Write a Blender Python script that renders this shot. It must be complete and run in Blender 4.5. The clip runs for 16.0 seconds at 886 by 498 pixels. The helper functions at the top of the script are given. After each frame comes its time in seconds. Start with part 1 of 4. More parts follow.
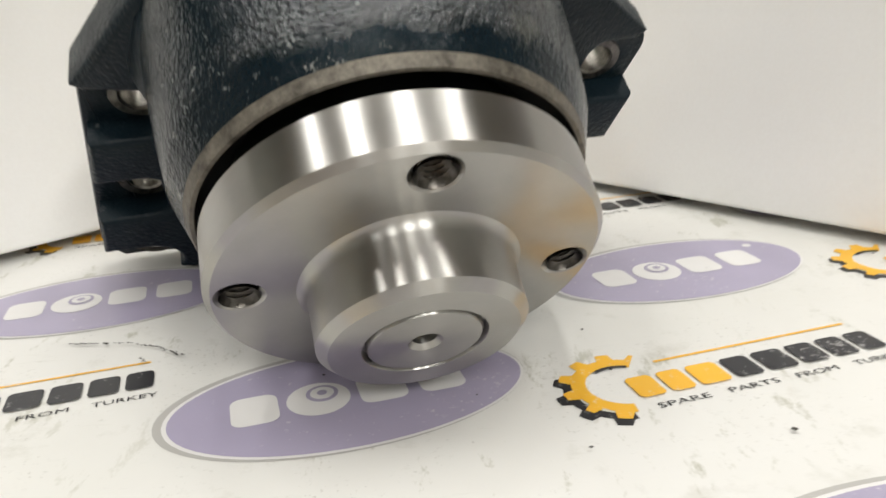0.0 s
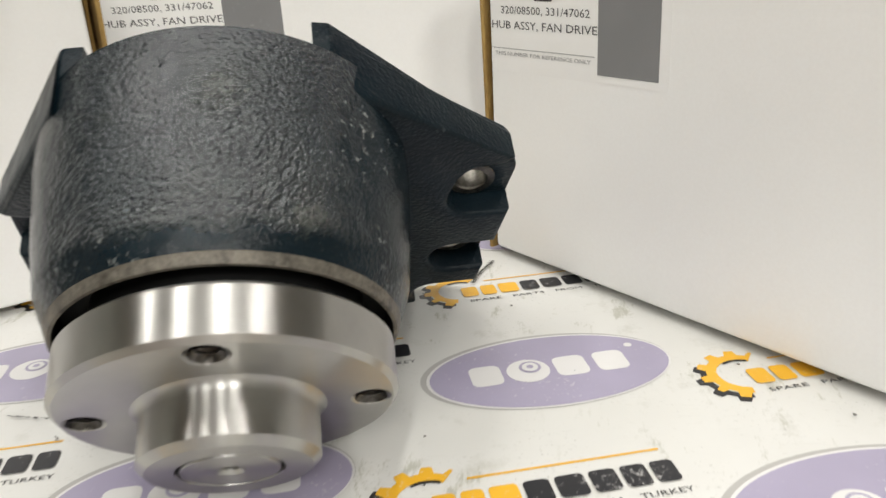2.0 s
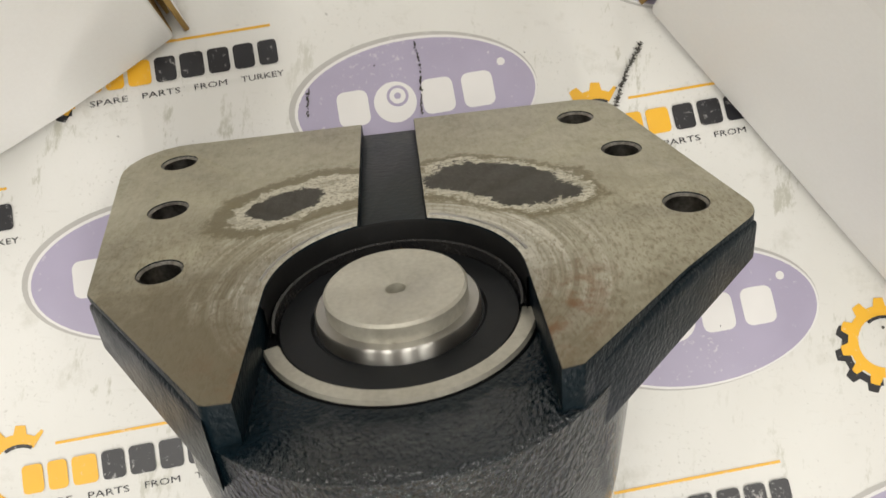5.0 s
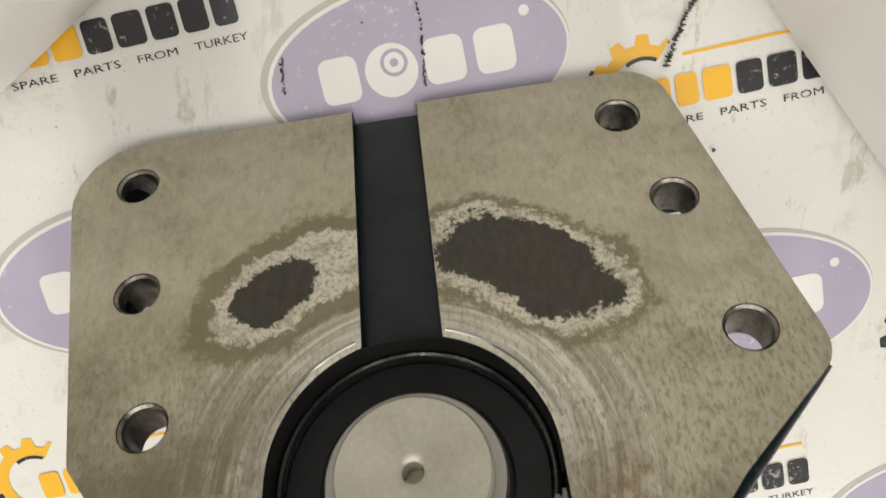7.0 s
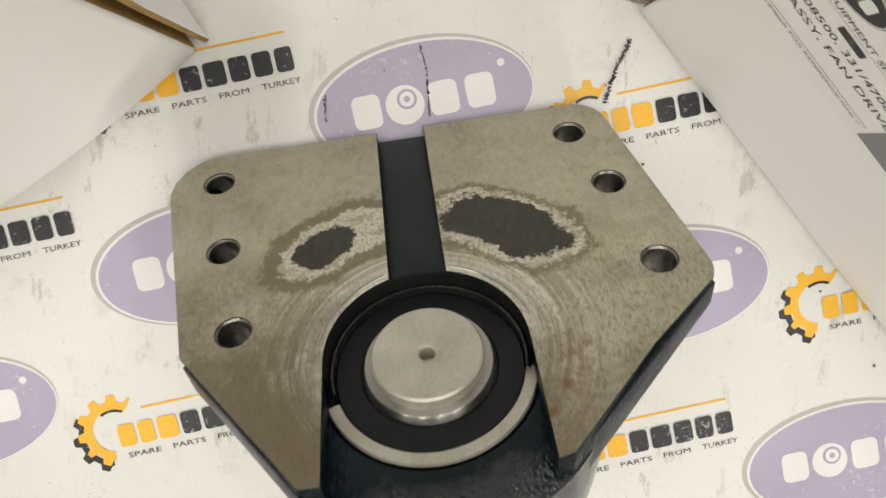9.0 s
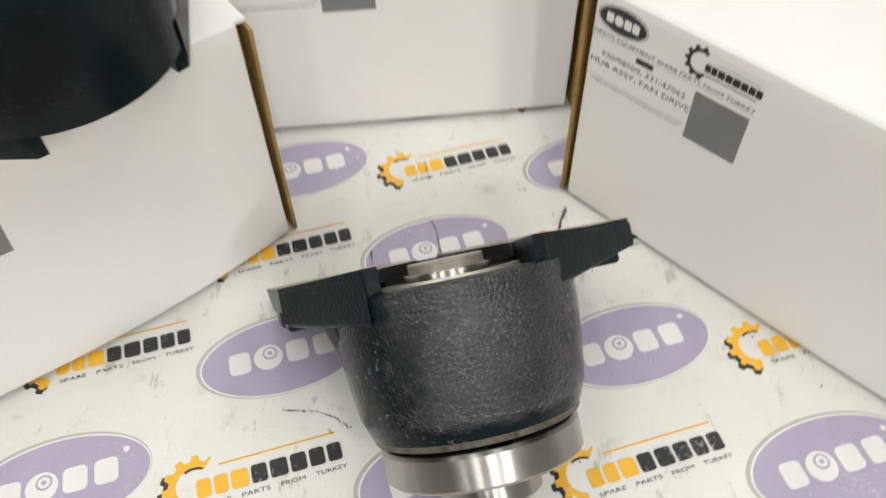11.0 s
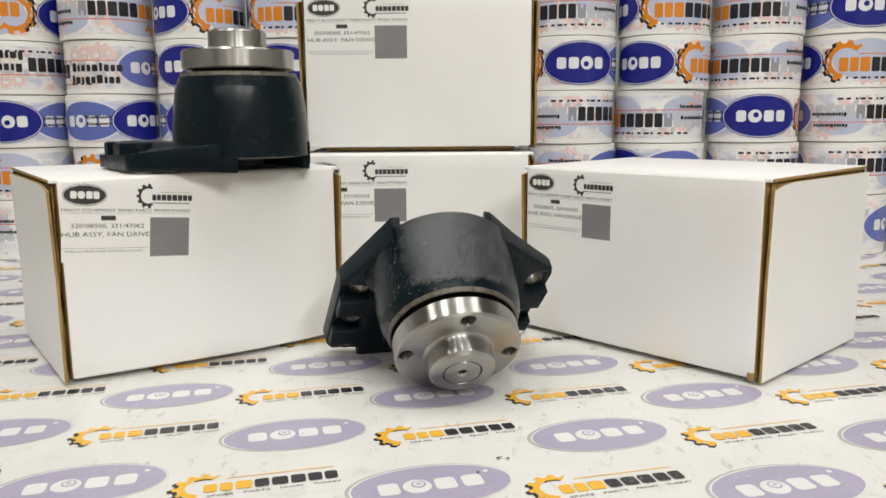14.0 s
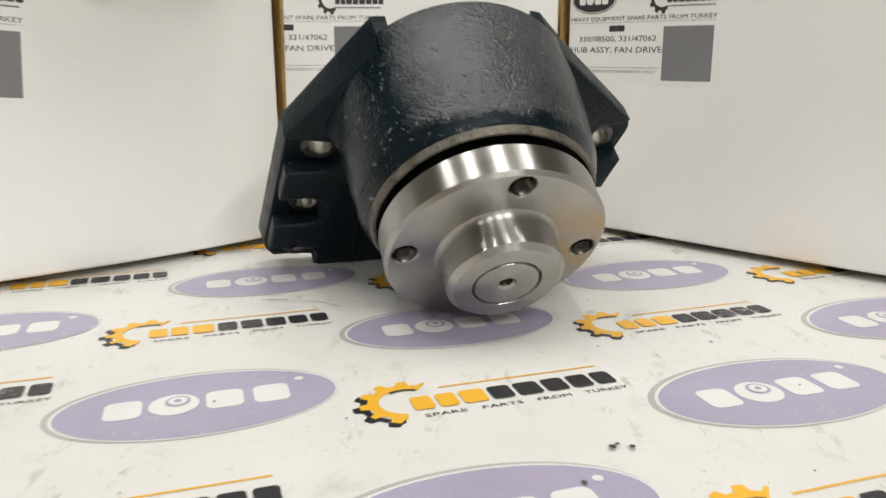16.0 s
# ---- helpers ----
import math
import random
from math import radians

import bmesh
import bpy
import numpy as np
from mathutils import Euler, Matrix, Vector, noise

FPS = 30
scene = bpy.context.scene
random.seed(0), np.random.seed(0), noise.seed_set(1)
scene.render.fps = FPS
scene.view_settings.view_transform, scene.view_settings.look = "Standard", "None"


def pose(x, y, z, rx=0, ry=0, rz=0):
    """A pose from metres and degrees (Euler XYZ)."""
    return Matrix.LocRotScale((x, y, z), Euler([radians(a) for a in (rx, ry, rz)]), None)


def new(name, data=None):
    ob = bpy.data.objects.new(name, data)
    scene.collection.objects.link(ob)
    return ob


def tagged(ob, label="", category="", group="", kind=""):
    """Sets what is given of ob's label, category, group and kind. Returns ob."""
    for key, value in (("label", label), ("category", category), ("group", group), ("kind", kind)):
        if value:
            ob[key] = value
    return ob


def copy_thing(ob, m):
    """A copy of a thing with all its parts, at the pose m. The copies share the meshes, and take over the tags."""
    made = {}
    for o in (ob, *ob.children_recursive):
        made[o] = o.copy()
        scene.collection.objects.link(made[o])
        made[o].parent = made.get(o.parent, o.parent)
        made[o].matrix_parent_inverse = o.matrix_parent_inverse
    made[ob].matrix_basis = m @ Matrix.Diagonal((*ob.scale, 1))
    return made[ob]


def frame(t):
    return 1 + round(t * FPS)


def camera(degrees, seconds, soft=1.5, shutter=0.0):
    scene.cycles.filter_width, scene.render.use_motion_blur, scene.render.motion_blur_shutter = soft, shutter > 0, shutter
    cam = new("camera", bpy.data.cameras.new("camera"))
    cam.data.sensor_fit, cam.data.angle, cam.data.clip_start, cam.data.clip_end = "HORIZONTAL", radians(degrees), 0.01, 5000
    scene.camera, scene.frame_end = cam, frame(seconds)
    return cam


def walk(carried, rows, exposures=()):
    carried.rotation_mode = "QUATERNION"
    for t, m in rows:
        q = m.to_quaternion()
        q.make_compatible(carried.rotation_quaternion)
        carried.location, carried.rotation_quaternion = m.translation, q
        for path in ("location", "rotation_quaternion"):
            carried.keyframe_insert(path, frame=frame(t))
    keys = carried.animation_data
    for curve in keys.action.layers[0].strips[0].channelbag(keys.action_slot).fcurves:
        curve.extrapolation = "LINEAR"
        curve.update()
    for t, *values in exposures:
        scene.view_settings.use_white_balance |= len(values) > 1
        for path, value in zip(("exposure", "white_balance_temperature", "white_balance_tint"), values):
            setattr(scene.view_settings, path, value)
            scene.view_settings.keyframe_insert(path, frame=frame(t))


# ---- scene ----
cam = camera(58.36, 16.0, shutter=0.4)
PATH = [
    (0, -0.0232, -0.2011, 0.1040, 70.19, 2.83, -1.84),
    (0.5, -0.0104, -0.2463, 0.1136, 74.02, 2.38, -0.19),
    (1, 0.0105, -0.2861, 0.1137, 76.66, 2.30, 1.63),
    (1.5, 0.0319, -0.2653, 0.1295, 74.52, 2.45, 4.04),
    (2, 0.0541, -0.2101, 0.1549, 68.34, 3.18, 5.26),
    (2.5, 0.0574, -0.1819, 0.1728, 64.59, 3.31, 5.59),
    (3, 0.0150, -0.2049, 0.2132, 60.45, 0.96, 8.13),
    (3.5, -0.0177, -0.1759, 0.2447, 50.10, -0.95, 7.53),
    (3.7, -0.0248, -0.1465, 0.2534, 44.41, -1.16, 6.20),
    (5.8, -0.0438, 0.0828, 0.2997, -6.06, -0.77, 3.92),
    (6, -0.0482, 0.0902, 0.2809, -8.35, -0.93, 3.47),
    (6.5, -0.0447, 0.1152, 0.2612, -12.75, -1.26, 2.93),
    (7, -0.0462, 0.1412, 0.2499, -15.97, -1.17, 2.98),
    (7.5, -0.0514, 0.1529, 0.2443, -17.96, -1.60, 3.26),
    (8, -0.0539, 0.1516, 0.2546, -18.22, -2.30, 3.58),
    (8.5, -0.0534, 0.1430, 0.2921, -14.56, -2.57, 3.64),
    (8.7, -0.0532, 0.1340, 0.3124, -12.05, -2.48, 3.57),
    (10.8, -0.0546, -0.1444, 0.4010, 31.62, 0.56, -3.58),
    (11, -0.0480, -0.1841, 0.3908, 38.63, 0.87, -1.74),
    (11.2, -0.0346, -0.2409, 0.3948, 45.71, 1.05, 1.20),
    (11.5, -0.0091, -0.3385, 0.3901, 54.93, 0.50, 5.47),
    (12, 0.0281, -0.4766, 0.3678, 68.20, -0.44, 7.09),
    (12.5, 0.0239, -0.5558, 0.3239, 75.23, -0.10, 5.15),
    (13, -0.0008, -0.5928, 0.2816, 78.88, 0.75, 2.48),
    (13.5, -0.0255, -0.5987, 0.2383, 80.33, 0.83, 1.19),
    (14, -0.0319, -0.5877, 0.2051, 80.61, 0.44, 0.69),
    (14.5, -0.0477, -0.5477, 0.1761, 79.95, 0.23, -0.06),
    (15, -0.0666, -0.4808, 0.1554, 78.71, 0.02, -1.49),
    (15.5, -0.0795, -0.4036, 0.1292, 77.18, -0.50, -2.84),
    (16, -0.0658, -0.3445, 0.1157, 75.92, 0.28, -2.78),
]
EXPOSURES = [(0, -0.66, 6450, 10), (0.6, -0.69, 6450, 10), (1.6, -0.75, 6450, 10), (2.4, -0.64, 6450, 10), (3.0, -0.69, 6450, 10), (3.7, -0.79, 6450, 10), (5.6, -0.90, 6700, 10), (8.9, -0.90, 6700, 10), (10.8, -0.91, 6450, 10), (12.5, -0.86, 6450, 10), (16, -0.85, 6450, 10)]
walk(cam, [(r[0], pose(*r[1:])) for r in PATH], EXPOSURES)

# ---- light and exposure ----
world = bpy.data.worlds.new("world")
scene.world = world
world.use_nodes = True
world.node_tree.nodes["Background"].inputs[0].default_value = (0.9, 0.95, 1.0, 1)
world.node_tree.nodes["Background"].inputs[1].default_value = 0.05

LAMPS = [(x, -2.6, 44.0 * k) for x, k in ((-1.35, 0.34), (-0.45, 0.66), (0.45, 1.30), (1.35, 1.90))]
LAMPS += [(x, -0.06, 16.3) for x in (-1.35, -0.6, 0.15, 0.9)]


# ---- materials ----
class Nodes:
    """A small builder for one node material."""

    def __init__(self, name):
        self.m = bpy.data.materials.new(name)
        self.m.use_nodes = True
        self.t = self.m.node_tree
        self.p = self.t.nodes["Principled BSDF"]

    def add(self, kind, **values):
        n = self.t.nodes.new(kind)
        for k, v in values.items():
            setattr(n, k, v)
        return n

    def link(self, a, b):
        self.t.links.new(a, b)

    def coords(self, rnd=False):
        c = self.add("ShaderNodeTexCoord").outputs["Object"]
        if rnd:
            info = self.add("ShaderNodeObjectInfo")
            add = self.add("ShaderNodeVectorMath", operation="MULTIPLY_ADD")
            comb = self.add("ShaderNodeCombineXYZ")
            for i in range(3):
                self.link(info.outputs["Random"], comb.inputs[i])
            self.link(comb.outputs[0], add.inputs[0])
            add.inputs[1].default_value = (7.0, 5.0, 3.0)
            self.link(c, add.inputs[2])
            c = add.outputs[0]
        return c

    def noise(self, vec, scale, detail=4.0, rough=0.55, stretch=None):
        if stretch:
            mp = self.add("ShaderNodeMapping")
            mp.inputs["Scale"].default_value = stretch
            self.link(vec, mp.inputs["Vector"])
            vec = mp.outputs[0]
        n = self.add("ShaderNodeTexNoise")
        n.inputs["Scale"].default_value = scale
        n.inputs["Detail"].default_value = detail
        n.inputs["Roughness"].default_value = rough
        self.link(vec, n.inputs["Vector"])
        return n.outputs["Fac"]

    def ramp(self, fac, stops):
        r = self.add("ShaderNodeValToRGB")
        e = r.color_ramp.elements
        while len(e) < len(stops):
            e.new(0.5)
        for el, (pos, col) in zip(e, stops):
            el.position = pos
            el.color = (*col, 1) if len(col) == 3 else col
        self.link(fac, r.inputs[0])
        return r.outputs[0]

    def mix(self, fac, a, b, mode="MIX"):
        m = self.add("ShaderNodeMix", data_type="RGBA", blend_type=mode)
        for sock, v in ((m.inputs[0], fac), (m.inputs[6], a), (m.inputs[7], b)):
            if isinstance(v, (int, float)):
                sock.default_value = v
            elif isinstance(v, tuple):
                sock.default_value = (*v, 1) if len(v) == 3 else v
            else:
                self.link(v, sock)
        return m.outputs[2]

    def math(self, op, a, b=0.0, c=0.0):
        m = self.add("ShaderNodeMath", operation=op)
        for sock, v in zip(m.inputs, (a, b, c)):
            if isinstance(v, (int, float)):
                sock.default_value = v
            else:
                self.link(v, sock)
        return m.outputs[0]

    def bump(self, height, strength, distance):
        b = self.add("ShaderNodeBump")
        b.inputs["Strength"].default_value = strength
        b.inputs["Distance"].default_value = distance
        self.link(height, b.inputs["Height"])
        self.link(b.outputs[0], self.p.inputs["Normal"])

    def set(self, **kw):
        for k, v in kw.items():
            s = self.p.inputs[k.replace("_", " ")]
            if isinstance(v, (int, float)):
                s.default_value = v
            elif isinstance(v, tuple):
                s.default_value = (*v, 1) if len(v) == 3 else v
            else:
                self.link(v, s)
        return self.m


def grain(name, a, b, scale, rough=(0.4, 0.6), metal=0.0, fine=900.0, bump=0.1, dist=0.0002, rnd=False, stretch=None, spec=0.5):
    """A surface of two tones in soft blotches, with a fine relief and uneven gloss."""
    n = Nodes(name)
    c = n.coords(rnd)
    big = n.noise(c, scale, 5.0, 0.6, stretch)
    small = n.noise(c, fine, 3.0, 0.6, stretch)
    both = n.math("MULTIPLY_ADD", small, 0.35, n.math("MULTIPLY", big, 0.65))
    col = n.ramp(both, [(0.35, a), (0.65, b)])
    r = n.ramp(both, [(0.3, (rough[0],) * 3), (0.7, (rough[1],) * 3)])
    n.bump(small, bump, dist)
    return n.set(Base_Color=col, Roughness=r, Metallic=metal, Specular_IOR_Level=spec)


def print_ink(name, col, rough=0.35, worn=0.09):
    """Printing ink on vinyl, rubbed thin in small flecks."""
    n = Nodes(name)
    g = n.add("ShaderNodeNewGeometry").outputs["Position"]
    f = n.noise(g, 420.0, 5.0, 0.7)
    big = n.noise(g, 28.0, 3.0, 0.5)
    rub = n.math("MULTIPLY", n.math("SUBTRACT", n.noise(g, 17.0, 3.0, 0.6), 0.5), 0.35)
    flecks = n.ramp(n.math("ADD", f, rub), [(0.615, (0, 0, 0)), (0.70, (1, 1, 1))])
    tone = n.mix(n.ramp(big, [(0.35, (0, 0, 0)), (0.65, (1, 1, 1))]), tuple(0.92 * v for v in col), col)
    c = n.mix(n.math("MULTIPLY", flecks, worn * 6), tone, (0.72, 0.71, 0.69))
    return n.set(Base_Color=c, Roughness=rough)


def vinyl():
    """White printed vinyl cloth with grey smudges, dark specks and faint scratches."""
    n = Nodes("white_vinyl_cloth")
    c = n.coords()
    big = n.noise(c, 6.0, 5.0, 0.6)
    mid = n.noise(c, 38.0, 6.0, 0.7)
    speck = n.noise(c, 330.0, 2.0, 0.5)
    tone = n.ramp(big, [(0.3, (0.655, 0.65, 0.615)), (0.7, (0.745, 0.74, 0.72))])
    smudge = n.ramp(mid, [(0.57, (0, 0, 0)), (0.72, (1, 1, 1))])
    tone = n.mix(n.math("MULTIPLY", smudge, 0.48), tone, (0.44, 0.43, 0.37))
    dots = n.ramp(speck, [(0.735, (0, 0, 0)), (0.77, (1, 1, 1))])
    dots = n.math("MULTIPLY", dots, n.ramp(n.noise(c, 14.0, 2.0), [(0.48, (0, 0, 0)), (0.62, (1, 1, 1))]))
    tone = n.mix(n.math("MULTIPLY", dots, 0.75), tone, (0.16, 0.15, 0.13))
    streak = n.ramp(n.noise(c, 90.0, 5.0, 0.75, (1.0, 0.35, 1.0)), [(0.58, (0, 0, 0)), (0.66, (1, 1, 1))])
    streak = n.math("MULTIPLY", streak, n.ramp(n.noise(c, 9.0, 3.0), [(0.36, (0, 0, 0)), (0.54, (1, 1, 1))]))
    tone = n.mix(n.math("MULTIPLY", streak, 0.7), tone, (0.40, 0.395, 0.32))
    grit = n.ramp(n.noise(c, 620.0, 3.0, 0.6), [(0.60, (0, 0, 0)), (0.68, (1, 1, 1))])
    grit = n.math("MULTIPLY", grit, n.ramp(n.noise(c, 26.0, 4.0, 0.65), [(0.48, (0, 0, 0)), (0.64, (1, 1, 1))]))
    tone = n.mix(n.math("MULTIPLY", grit, 0.5), tone, (0.30, 0.29, 0.25))
    scr = n.noise(c, 60.0, 3.0, 0.5, (1.0, 7.0, 1.0))
    scr = n.ramp(scr, [(0.66, (0, 0, 0)), (0.70, (1, 1, 1)), (0.74, (0, 0, 0))])
    tone = n.mix(n.math("MULTIPLY", scr, 0.16), tone, (0.5, 0.49, 0.45))
    h = n.math("ADD", n.noise(c, 16.0, 3.0), n.math("MULTIPLY", n.noise(c, 260.0, 2.0), 0.05))
    n.bump(h, 0.35, 0.004)
    return n.set(Base_Color=tone, Roughness=0.34, Specular_IOR_Level=0.45)


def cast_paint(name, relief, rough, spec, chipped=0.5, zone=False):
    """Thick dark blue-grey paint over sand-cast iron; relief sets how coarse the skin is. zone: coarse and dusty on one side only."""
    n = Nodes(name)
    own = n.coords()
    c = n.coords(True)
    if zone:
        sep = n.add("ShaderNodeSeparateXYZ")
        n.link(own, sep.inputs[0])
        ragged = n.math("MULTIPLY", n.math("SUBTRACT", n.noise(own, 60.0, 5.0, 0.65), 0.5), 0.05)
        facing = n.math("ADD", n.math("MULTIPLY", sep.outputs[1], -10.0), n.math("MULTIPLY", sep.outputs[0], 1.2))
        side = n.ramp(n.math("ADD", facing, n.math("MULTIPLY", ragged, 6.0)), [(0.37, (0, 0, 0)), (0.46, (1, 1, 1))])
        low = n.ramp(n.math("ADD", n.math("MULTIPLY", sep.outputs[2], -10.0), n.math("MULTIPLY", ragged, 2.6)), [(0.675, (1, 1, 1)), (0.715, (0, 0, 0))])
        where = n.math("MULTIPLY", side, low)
    cell = n.add("ShaderNodeTexVoronoi", feature="SMOOTH_F1")
    cell.inputs["Scale"].default_value = 620.0
    cell.inputs["Smoothness"].default_value = 0.5
    n.link(c, cell.inputs["Vector"])
    wave = n.noise(c, 170.0, 3.0, 0.6)
    lump = n.noise(c, 1050.0, 2.0, 0.6)
    cluster = n.ramp(n.noise(c, 24.0, 3.0, 0.6), [(0.50, (0, 0, 0)), (0.62, (1, 1, 1))])
    chip = n.ramp(n.noise(c, 260.0, 5.0, 0.75), [(0.60, (0, 0, 0)), (0.65, (1, 1, 1))])
    col = n.ramp(n.noise(c, 22.0, 4.0), [(0.3, (0.002, 0.006, 0.009)), (0.7, (0.005, 0.012, 0.017))])
    dust = n.ramp(n.noise(c, 800.0, 4.0, 0.8), [(0.47, (0, 0, 0)), (0.66, (1, 1, 1))])
    soil = n.math("MULTIPLY", dust, 0.10 * chipped)
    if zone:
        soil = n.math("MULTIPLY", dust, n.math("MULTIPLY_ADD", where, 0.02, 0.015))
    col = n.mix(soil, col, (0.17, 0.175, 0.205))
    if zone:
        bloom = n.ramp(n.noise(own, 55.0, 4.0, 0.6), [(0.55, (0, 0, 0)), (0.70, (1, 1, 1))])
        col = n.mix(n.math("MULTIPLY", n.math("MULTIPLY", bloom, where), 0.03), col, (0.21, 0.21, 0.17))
        # a pale scrape and two faded blots on the coarse side
        for at, size in (((0.0300, -0.0440, -0.0660), 95.0), ((0.0095, -0.0554, -0.0313), 75.0), ((-0.0206, -0.0519, -0.0355), 210.0)):
            gap = n.add("ShaderNodeVectorMath", operation="DISTANCE")
            n.link(own, gap.inputs[0])
            gap.inputs[1].default_value = at
            blot = n.math("ADD", n.math("MULTIPLY", gap.outputs["Value"], size), n.math("MULTIPLY", n.noise(own, 420.0, 5.0, 0.75), 3.2))
            col = n.mix(n.math("MULTIPLY", n.ramp(n.math("MULTIPLY", blot, 0.4), [(0.66, (1, 1, 1)), (0.85, (0, 0, 0))]), 0.10), col, (0.36, 0.36, 0.28))
    col = n.mix(n.math("MULTIPLY", n.math("MULTIPLY", chip, cluster), chipped), col, (0.34, 0.35, 0.33))
    patch = n.ramp(n.noise(c, 30.0, 3.0), [(0.36, (0.60, 0.60, 0.60)), (0.56, (1.0, 1.0, 1.0))])
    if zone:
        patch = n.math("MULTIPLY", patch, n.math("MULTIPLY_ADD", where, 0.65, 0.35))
    grit = n.math("ADD", n.math("MULTIPLY", lump, 0.8), n.math("MULTIPLY", cell.outputs["Distance"], -0.55))
    h = n.math("MULTIPLY", n.math("ADD", n.math("MULTIPLY", wave, 0.5), grit), patch)
    n.bump(h, 1.0, relief)
    r = n.ramp(n.noise(c, 90.0, 3.0), [(0.35, (rough[0],) * 3), (0.65, (rough[1],) * 3)])
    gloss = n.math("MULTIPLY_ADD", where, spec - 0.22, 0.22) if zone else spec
    return n.set(Base_Color=col, Roughness=r, Specular_IOR_Level=gloss)


def turned_steel(name, a=(0.37, 0.363, 0.343), b=(0.455, 0.447, 0.425), rough=(0.28, 0.36)):
    """Turned bare steel: fine rings round the axis, a few stains."""
    n = Nodes(name)
    c = n.coords()
    sep = n.add("ShaderNodeSeparateXYZ")
    n.link(c, sep.inputs[0])
    rad = n.math("SQRT", n.math("ADD", n.math("POWER", sep.outputs[0], 2.0), n.math("POWER", sep.outputs[1], 2.0)))
    comb = n.add("ShaderNodeCombineXYZ")
    n.link(rad, comb.inputs[0])
    n.link(sep.outputs[2], comb.inputs[1])
    rings = n.noise(comb.outputs[0], 1500.0, 3.0, 0.6)
    blot = n.noise(c, 45.0, 5.0, 0.6)
    stain = n.ramp(n.noise(c, 26.0, 4.0, 0.6), [(0.62, (0, 0, 0)), (0.75, (1, 1, 1))])
    col = n.ramp(blot, [(0.3, a), (0.7, b)])
    col = n.mix(n.math("MULTIPLY", stain, 0.35), col, (0.42, 0.34, 0.22))
    tan = n.add("ShaderNodeTangent", direction_type="RADIAL", axis="Z")
    n.link(tan.outputs[0], n.p.inputs["Tangent"])
    n.p.inputs["Anisotropic"].default_value = 0.9
    n.p.inputs["Anisotropic Rotation"].default_value = 0.25
    n.bump(rings, 0.25, 0.00012)
    return n.set(Base_Color=col, Metallic=1.0, Roughness=n.ramp(blot, [(0.3, (rough[0],) * 3), (0.7, (rough[1],) * 3)]))


def machined_face():
    """Milled mounting face: grey-beige iron, turning rings round the bore, two spots of old dark casting skin."""
    n = Nodes("machined_mounting_face")
    c = n.coords()
    sep = n.add("ShaderNodeSeparateXYZ")
    n.link(c, sep.inputs[0])
    x, y = sep.outputs[0], sep.outputs[1]
    rad = n.math("SQRT", n.math("ADD", n.math("POWER", x, 2.0), n.math("POWER", y, 2.0)))
    ang = n.math("ARCTAN2", y, x)
    wob = n.math("MULTIPLY", n.math("SUBTRACT", n.noise(c, 420.0, 7.0, 0.85), 0.5), 1.0)
    wob = n.math("ADD", wob, n.math("MULTIPLY", n.math("SUBTRACT", n.noise(c, 70.0, 4.0, 0.65), 0.5), 1.3))

    def spot(r0, dr, a0, da):
        u = n.math("POWER", n.math("DIVIDE", n.math("SUBTRACT", rad, r0), dr), 2.0)
        v = n.math("POWER", n.math("ABSOLUTE", n.math("DIVIDE", n.math("SUBTRACT", ang, radians(a0)), radians(da))), 3.0)
        return n.math("ADD", n.math("SQRT", n.math("ADD", u, v)), wob)

    def inside(d, lo, hi):
        return n.ramp(n.math("MULTIPLY", d, 0.4), [(lo * 0.4, (1, 1, 1)), (hi * 0.4, (0, 0, 0))])

    right = spot(0.0602, 0.0125, 56, 23)
    core = spot(0.0602, 0.0080, 121.5, 12)
    left = spot(0.0605, 0.0115, 117, 22)
    skin = inside(n.math("MINIMUM", right, core), 0.97, 1.0)
    flake = inside(n.math("MINIMUM", n.math("MULTIPLY", right, 0.80), left), 0.95, 1.02)
    halo = inside(n.math("MINIMUM", n.math("MULTIPLY", right, 0.67), n.math("MULTIPLY", left, 0.68)), 0.92, 1.04)
    blot = n.noise(c, 30.0, 6.0, 0.65)
    fine = n.noise(c, 420.0, 4.0, 0.75, (1.0, 0.45, 1.0))
    cloud = n.noise(c, 70.0, 5.0, 0.7)
    tone = n.math("ADD", n.math("MULTIPLY", fine, 0.34), n.math("ADD", n.math("MULTIPLY", blot, 0.38), n.math("MULTIPLY", cloud, 0.28)))
    base = n.ramp(tone, [(0.34, (0.26, 0.24, 0.165)), (0.48, (0.46, 0.435, 0.33)), (0.64, (0.61, 0.59, 0.47))])
    comb = n.add("ShaderNodeCombineXYZ")
    n.link(rad, comb.inputs[0])
    n.link(n.math("MULTIPLY", ang, 0.0012), comb.inputs[1])
    rings = n.noise(comb.outputs[0], 430.0, 3.0, 0.7)
    near = n.ramp(n.math("ADD", rad, n.math("MULTIPLY", wob, 0.006)), [(0.036, (1, 1, 1)), (0.062, (0, 0, 0))])
    ringc = n.ramp(rings, [(0.40, (0.15, 0.135, 0.10)), (0.47, (0.40, 0.375, 0.30)), (0.53, (0.50, 0.47, 0.39)), (0.60, (0.82, 0.80, 0.72))])
    broken = n.ramp(n.noise(c, 60.0, 3.0, 0.6), [(0.36, (0.45, 0.45, 0.45)), (0.55, (0.95, 0.95, 0.95))])
    base = n.mix(n.math("MULTIPLY", near, broken), base, ringc)
    bare = n.ramp(n.math("ADD", rad, n.math("MULTIPLY", wob, 0.0025)), [(0.0365, (1, 1, 1)), (0.0400, (0, 0, 0))])
    base = n.mix(n.math("MULTIPLY", bare, 0.6), base, (0.80, 0.785, 0.70))
